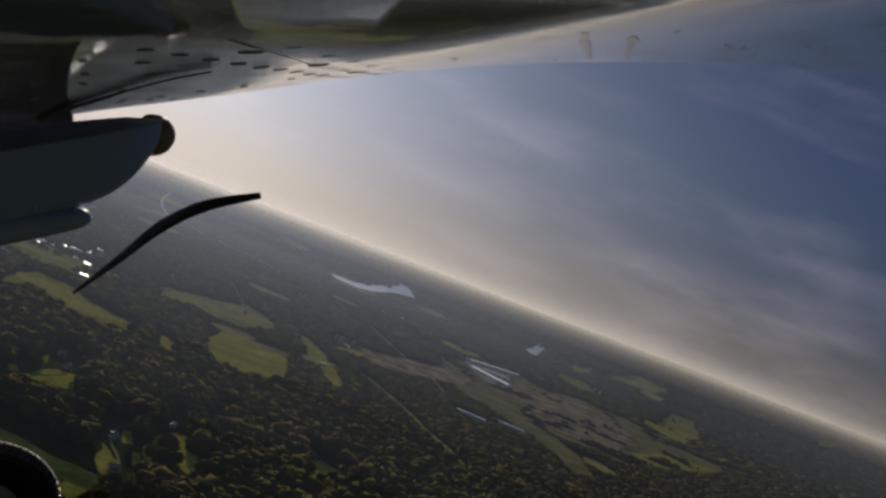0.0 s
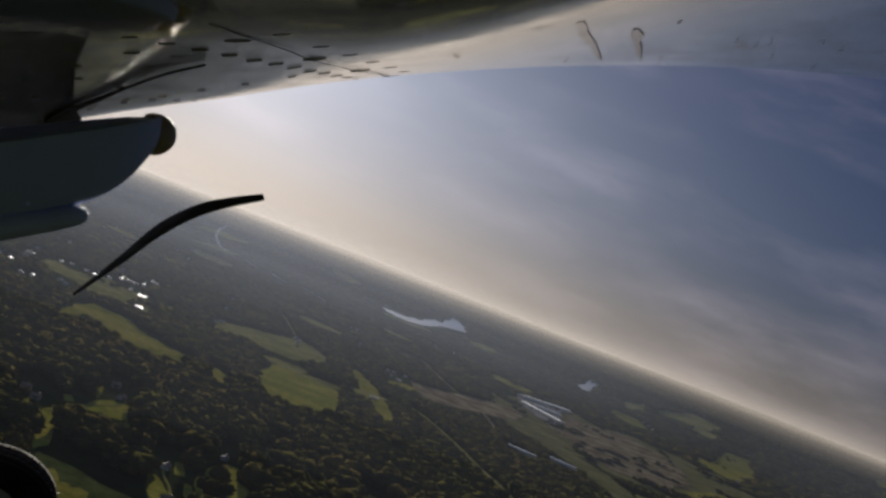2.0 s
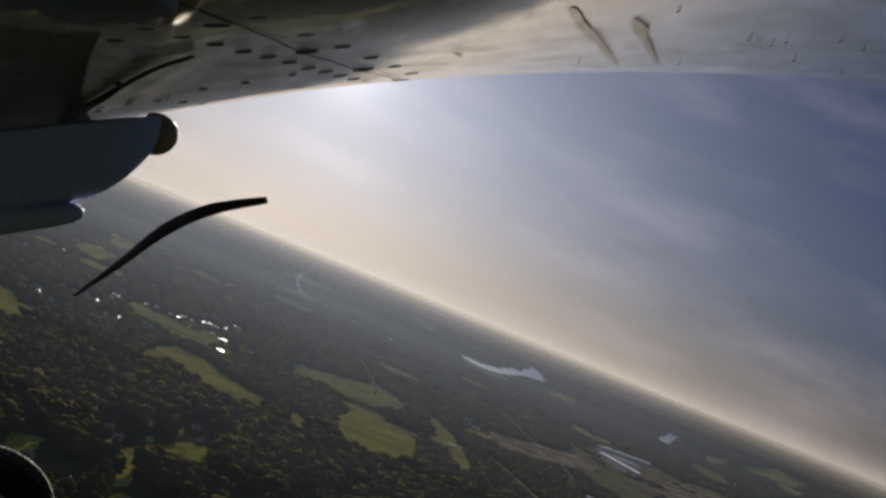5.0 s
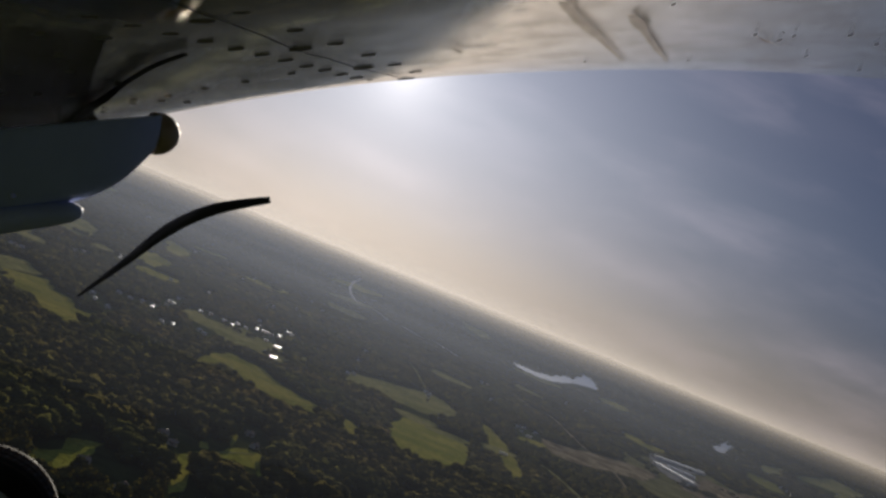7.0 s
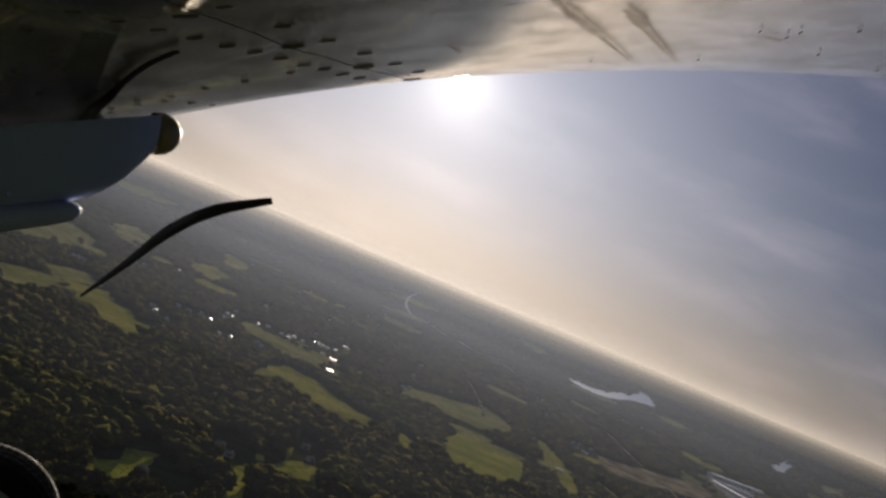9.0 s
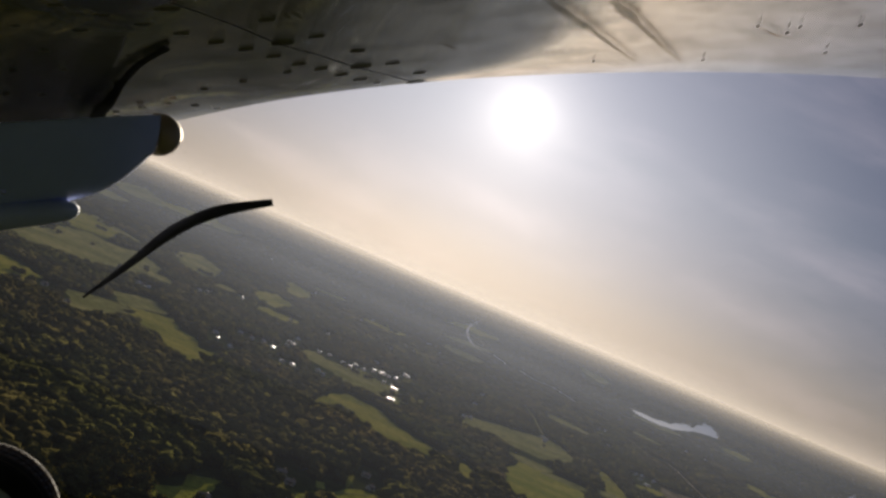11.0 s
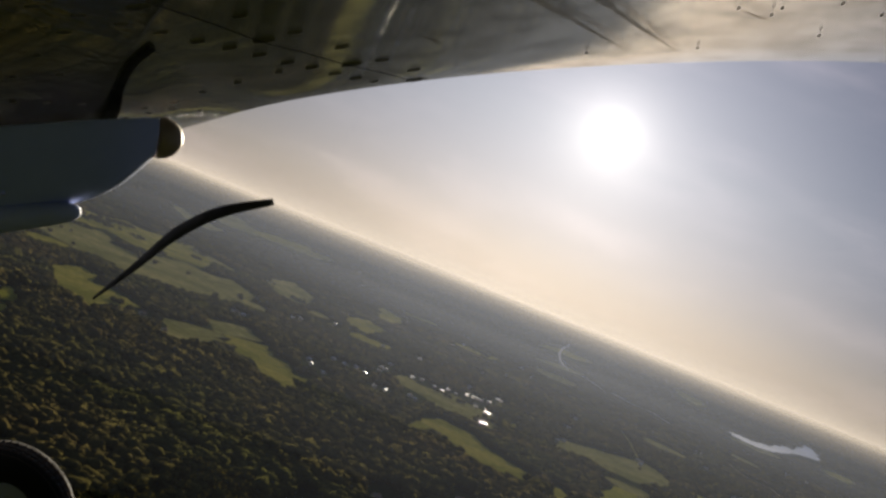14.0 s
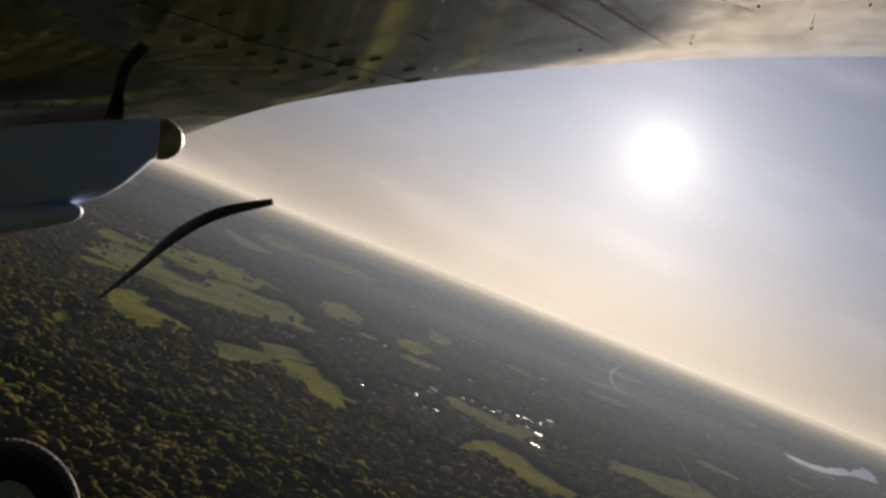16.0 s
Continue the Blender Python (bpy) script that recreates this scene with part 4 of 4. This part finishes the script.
for x, y in [(0.693, 5.835), (1.207, 5.883), (1.728, 5.701), (2.122, 6.086), (1.33, 5.153), (1.475, 5.286), (1.505, 5.177), (1.735, 5.132), (1.923, 5.33), (0.838, 4.479)]:
    strip("rivet", [(x, y - 0.03), (x, y), (x, y + 0.03)], [0.006, 0.015, 0.006], M_RIVET, "", 0.0016)
strip("panel_seam", [(-0.968, 3.994), (-0.918, 4.085), (-0.86, 4.217), (-0.781, 4.38), (-0.694, 4.612), (-0.604, 4.93), (-0.49, 5.176), (-0.38, 5.498), (-0.254, 5.813), (-0.175, 6.08), (-0.05, 6.11)], [0.011] * 10 + [0.004], M_SEAM, "dark seam between wing panels", 0.0015)
strip("oil_stain", [(0.405, 4.345), (0.521, 4.754), (0.66, 5.151), (0.768, 5.499), (0.889, 5.874)], [0.038, 0.042, 0.034, 0.026, 0.010], M_STAIN, "brown oily streak on the skin", 0.0016)
strip("oil_stain", [(0.707, 4.645), (0.773, 4.843), (0.835, 5.055), (0.969, 5.48), (1.112, 5.928)], [0.03, 0.065, 0.026, 0.028, 0.010], M_STAIN, "brown oily streak on the skin", 0.0016)
strip("oil_stain", [(0.24, 4.47), (0.29, 4.44), (0.33, 4.46)], [0.02, 0.05, 0.02], M_STAIN, "small brown oily spot on the skin", 0.0016)
strip("oil_stain", [(0.026, 5.169), (0.058, 5.247), (0.077, 5.344)], [0.01, 0.03, 0.012], M_STAIN, "small brown oily spot on the skin", 0.0016)
strip("oil_stain", [(1.335, 5.173), (1.46, 5.367), (1.609, 5.449)], [0.01, 0.03, 0.01], M_STAIN, "faint smudge on the skin", 0.0016)


# cowl: a bullet-shaped engine cover that points ahead and to the side
def ring_at(c, axis, rx, rz, k=36, flat=0.0):
    ax = Vector(axis).normalized()
    side = ax.cross(Vector((0, 0, 1))).normalized()
    up = side.cross(ax).normalized()
    return [Vector(c) + side * rx * math.cos(i * 2 * math.pi / k) + up * rz * math.sin(i * 2 * math.pi / k) for i in range(k)]


def at(x, y_, depth):
    """A place in the aircraft from two tangents of sight and a distance ahead."""
    return Vector((x * depth, depth, y_ * depth))


FAR = 0.90
nose_at, axis = Vector((-1.525, 6.30, 0.680)) * FAR, Vector((1.84, 1.24, 0.0)).normalized()


def cowl_ring(back, r, k=48):
    """A ring of the cowl, its top cut flat below the wing root."""
    ring = []
    for p in ring_at(nose_at - axis * back * FAR, axis, r * 0.95 * FAR, r * FAR, k):
        top = p.y * (0.0985 + 0.086 * (p.x / p.y + 0.364))
        ring.append(Vector((p.x, p.y, min(p.z, top))))
    return ring


PROFILE = ((2.2, 0.55), (1.2, 0.535), (0.8, 0.505), (0.55, 0.475), (0.4, 0.445), (0.27, 0.40), (0.17, 0.345), (0.10, 0.29), (0.04, 0.235), (0.0, 0.195))
rings = []
for k in range(len(PROFILE) - 1):
    p0, p1, p2, p3 = (PROFILE[max(0, min(len(PROFILE) - 1, k + j))] for j in (-1, 0, 1, 2))
    for q in (0.0, 0.25, 0.5, 0.75):
        back = p1[0] + (p2[0] - p1[0]) * q
        m1, m2 = (p2[1] - p0[1]) / (p2[0] - p0[0]), (p3[1] - p1[1]) / (p3[0] - p1[0])
        h_ = p2[0] - p1[0]
        r = (2 * q ** 3 - 3 * q * q + 1) * p1[1] + (q ** 3 - 2 * q * q + q) * h_ * m1 + (3 * q * q - 2 * q ** 3) * p2[1] + (q ** 3 - q * q) * h_ * m2
        rings.append(cowl_ring(back, r, 72))
rings.append(cowl_ring(0.0, 0.195, 72))
rings.append(cowl_ring(0.004, 0.12, 72))
bm = bmesh.new()
loft(bm, rings)
cowl = part("engine_cowl", bm, M_COWL, plane, "white engine cowl with its blue-grey shade put into the paint")
rings = []
for ahead, r in ((-0.02, 0.168), (0.0, 0.174), (0.04, 0.168), (0.075, 0.144), (0.105, 0.102), (0.122, 0.052), (0.127, 0.008)):
    rings.append(ring_at(nose_at + Vector((0.035, 0, -0.075)) + axis * ahead * FAR, axis, r * 0.64 * FAR, r * 0.64 * FAR, 32))
bm = bmesh.new()
loft(bm, rings)
part("spinner", bm, M_SPIN, plane, "tan metal spinner at the nose")
# added dark filler that hides the sky between the cowl and the wing
bm = bmesh.new()
web = []
for k in range(15):
    x = -3.2 + 0.1 * k
    y_ = lead(x) - 0.05
    web.append([(x, y_, under(x, y_) + 0.02), (x, y_ - 0.03, under(x, y_ - 0.03) + 0.02), (x, y_ - 0.03, 0.085 * y_), (x, y_, 0.085 * y_)])
loft(bm, web, True, False)
part("gap_filler", bm, M_SEAM, plane, "dark filler strip added below the wing root")
# air scoop under the cowl
rings = []
s_from, s_to = Vector((-3.2, 5.40, 0.03)) * FAR, Vector((-1.78, 6.0, 0.187)) * FAR
for t, r in ((0.0, 0.10), (0.5, 0.088), (0.754, 0.076), (0.9, 0.062), (0.965, 0.050), (0.99, 0.034), (1.0, 0.012)):
    rings.append(ring_at(s_from.lerp(s_to, t), s_to - s_from, r * 1.6 * FAR, r * FAR, 24))
bm = bmesh.new()
loft(bm, rings)
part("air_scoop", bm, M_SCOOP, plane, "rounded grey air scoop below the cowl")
SCREW = disc_mesh("screw", 0.013, 0.013, 0.006, M_BOLT, 10)
for dz in (0.0, -0.14):
    piece("screw", SCREW, cowl, Matrix.Translation(Vector((-1.99, 5.60, 0.385 + dz)) * FAR) @ pose(0, 0, 0, 90, 0, 34))

# propeller blade, thin and swept into a bow
prop = new("propeller")
prop.parent = plane
bm = bmesh.new()
line = [(-0.299, -0.039), (-0.262, -0.0125), (-0.225, 0.0153), (-0.1876, 0.0320), (-0.1411, 0.0400)]
wide = [0.0010, 0.0032, 0.0052, 0.0050, 0.0028]
rings = []
for k in range(41):
    t = k / 40 * 4
    i = min(3, int(t))
    q = t - i
    pr, nx = line[max(i - 1, 0)], line[min(i + 2, 4)]
    a, b = line[i], line[i + 1]
    p = [0.5 * (2 * a[d] + (b[d] - pr[d]) * q + (2 * pr[d] - 5 * a[d] + 4 * b[d] - nx[d]) * q * q + (3 * a[d] - pr[d] - 3 * b[d] + nx[d]) * q ** 3) for d in (0, 1)]
    wd = wide[i] + (wide[i + 1] - wide[i]) * q
    c = at(p[0], p[1], 5.85)
    slope = Vector((1, 0, 0.62 - 0.1 * t)).normalized()
    across = Vector((-slope.z, 0, slope.x))
    rings.append([c + across * wd * 5.85 * math.cos(j * math.pi / 4) + Vector((0, 1, 0)) * wd * 1.6 * math.sin(j * math.pi / 4) for j in range(8)])
loft(bm, rings)
part("blade_bow", bm, M_BLADE, prop, "thin black bow, built for the propeller and for its reflection")
# the propeller's reflection in the wing, built as a flat black band on the skin
mirrored_arc = [(-2.1, 7.15), (-1.947, 6.461), (-1.736, 5.994), (-1.599, 5.749), (-1.434, 5.43), (-1.232, 5.084), (-1.045, 4.85), (-0.837, 4.695)]
bm = bmesh.new()
rings = []
for k in range(37):
    t = k / 36 * 6
    i = min(5, int(t))
    q = t - i
    pr, nx = mirrored_arc[max(i - 1, 0)], mirrored_arc[min(i + 2, 6)]
    a, b = mirrored_arc[i], mirrored_arc[i + 1]
    p = [0.5 * (2 * a[d] + (b[d] - pr[d]) * q + (2 * pr[d] - 5 * a[d] + 4 * b[d] - nx[d]) * q * q + (3 * a[d] - pr[d] - 3 * b[d] + nx[d]) * q ** 3) for d in (0, 1)]
    wd = 0.008 + 0.007 * math.sin(min(1.0, t / 4) * math.pi)
    wd *= 1.9
    flat = [(p[0] + wd * math.cos(j * math.pi / 4) * 0.8, p[1] + wd * 2.6 * math.sin(j * math.pi / 4), 0.003 if j % 4 else 0.002) for j in range(8)]
    rings.append([Vector((x, y, under(x, y) - drop + 0.0012 * math.sin(j * math.pi / 4))) for j, (x, y, drop) in enumerate(flat)])
loft(bm, rings)
part("blade_bow", bm, M_BLADE, prop, "thin black bow, built for the propeller and for its reflection")

# main wheel
wheel = new("main_wheel")
wheel.parent = plane
hub = at(-0.3677, -0.2066, 5.85)
turn = Vector((-0.10, -0.88, -0.42)).to_track_quat("Z", "Y").to_matrix().to_4x4()
wheel.matrix_basis = Matrix.Translation(hub) @ turn @ Matrix.Scale(0.975, 4)


def lathe(profile, k=64):
    bm = bmesh.new()
    rows = [[bm.verts.new((r * math.cos(i * 2 * math.pi / k), r * math.sin(i * 2 * math.pi / k), z)) for i in range(k)] for r, z in profile]
    m_ = len(rows)
    for j in range(m_):
        a, b = rows[j], rows[(j + 1) % m_]
        for i in range(k):
            f = bm.faces.new((a[i], a[(i + 1) % k], b[(i + 1) % k], b[i]))
            f.smooth = True
    return bm


tyre = part("tyre", lathe([(0.12, 0.055), (0.17, 0.082), (0.225, 0.088), (0.272, 0.076), (0.300, 0.058), (0.308, 0.03), (0.308, -0.03), (0.300, -0.058), (0.272, -0.076), (0.225, -0.088), (0.17, -0.082), (0.12, -0.055)]), M_TYRE, wheel, "black rubber tyre")
for z in (-0.052, -0.026, 0.0, 0.026, 0.052):
    r = 0.312 - 0.012 * (abs(z) / 0.052) ** 2
    part("tread_rib", lathe([(r - 0.012, z - 0.009), (r, z - 0.008), (r, z + 0.008), (r - 0.012, z + 0.009)]), M_TREAD, tyre, "worn brown tread rib")
GROOVE = bpy.data.meshes.new("groove")
bm = bmesh.new()
box(bm, 0.296, 0.3145, -0.002, 0.002, -0.013, 0.013)
bm.to_mesh(GROOVE)
bm.free()
GROOVE.materials.append(M_SEAM)
for k in range(48):
    for row, z in enumerate((-0.026, 0.0, 0.026)):
        piece("groove", GROOVE, tyre, pose(0, 0, z, 0, 0, 7.5 * k + 2.5 * row) @ pose(0, 0, 0, 28 if row % 2 else -28, 0, 0))
part("rim", lathe([(0.02, 0.045), (0.06, 0.060), (0.105, 0.050), (0.125, 0.062), (0.125, -0.05), (0.02, -0.05)], 40), M_RIM, wheel, "grey metal wheel rim")
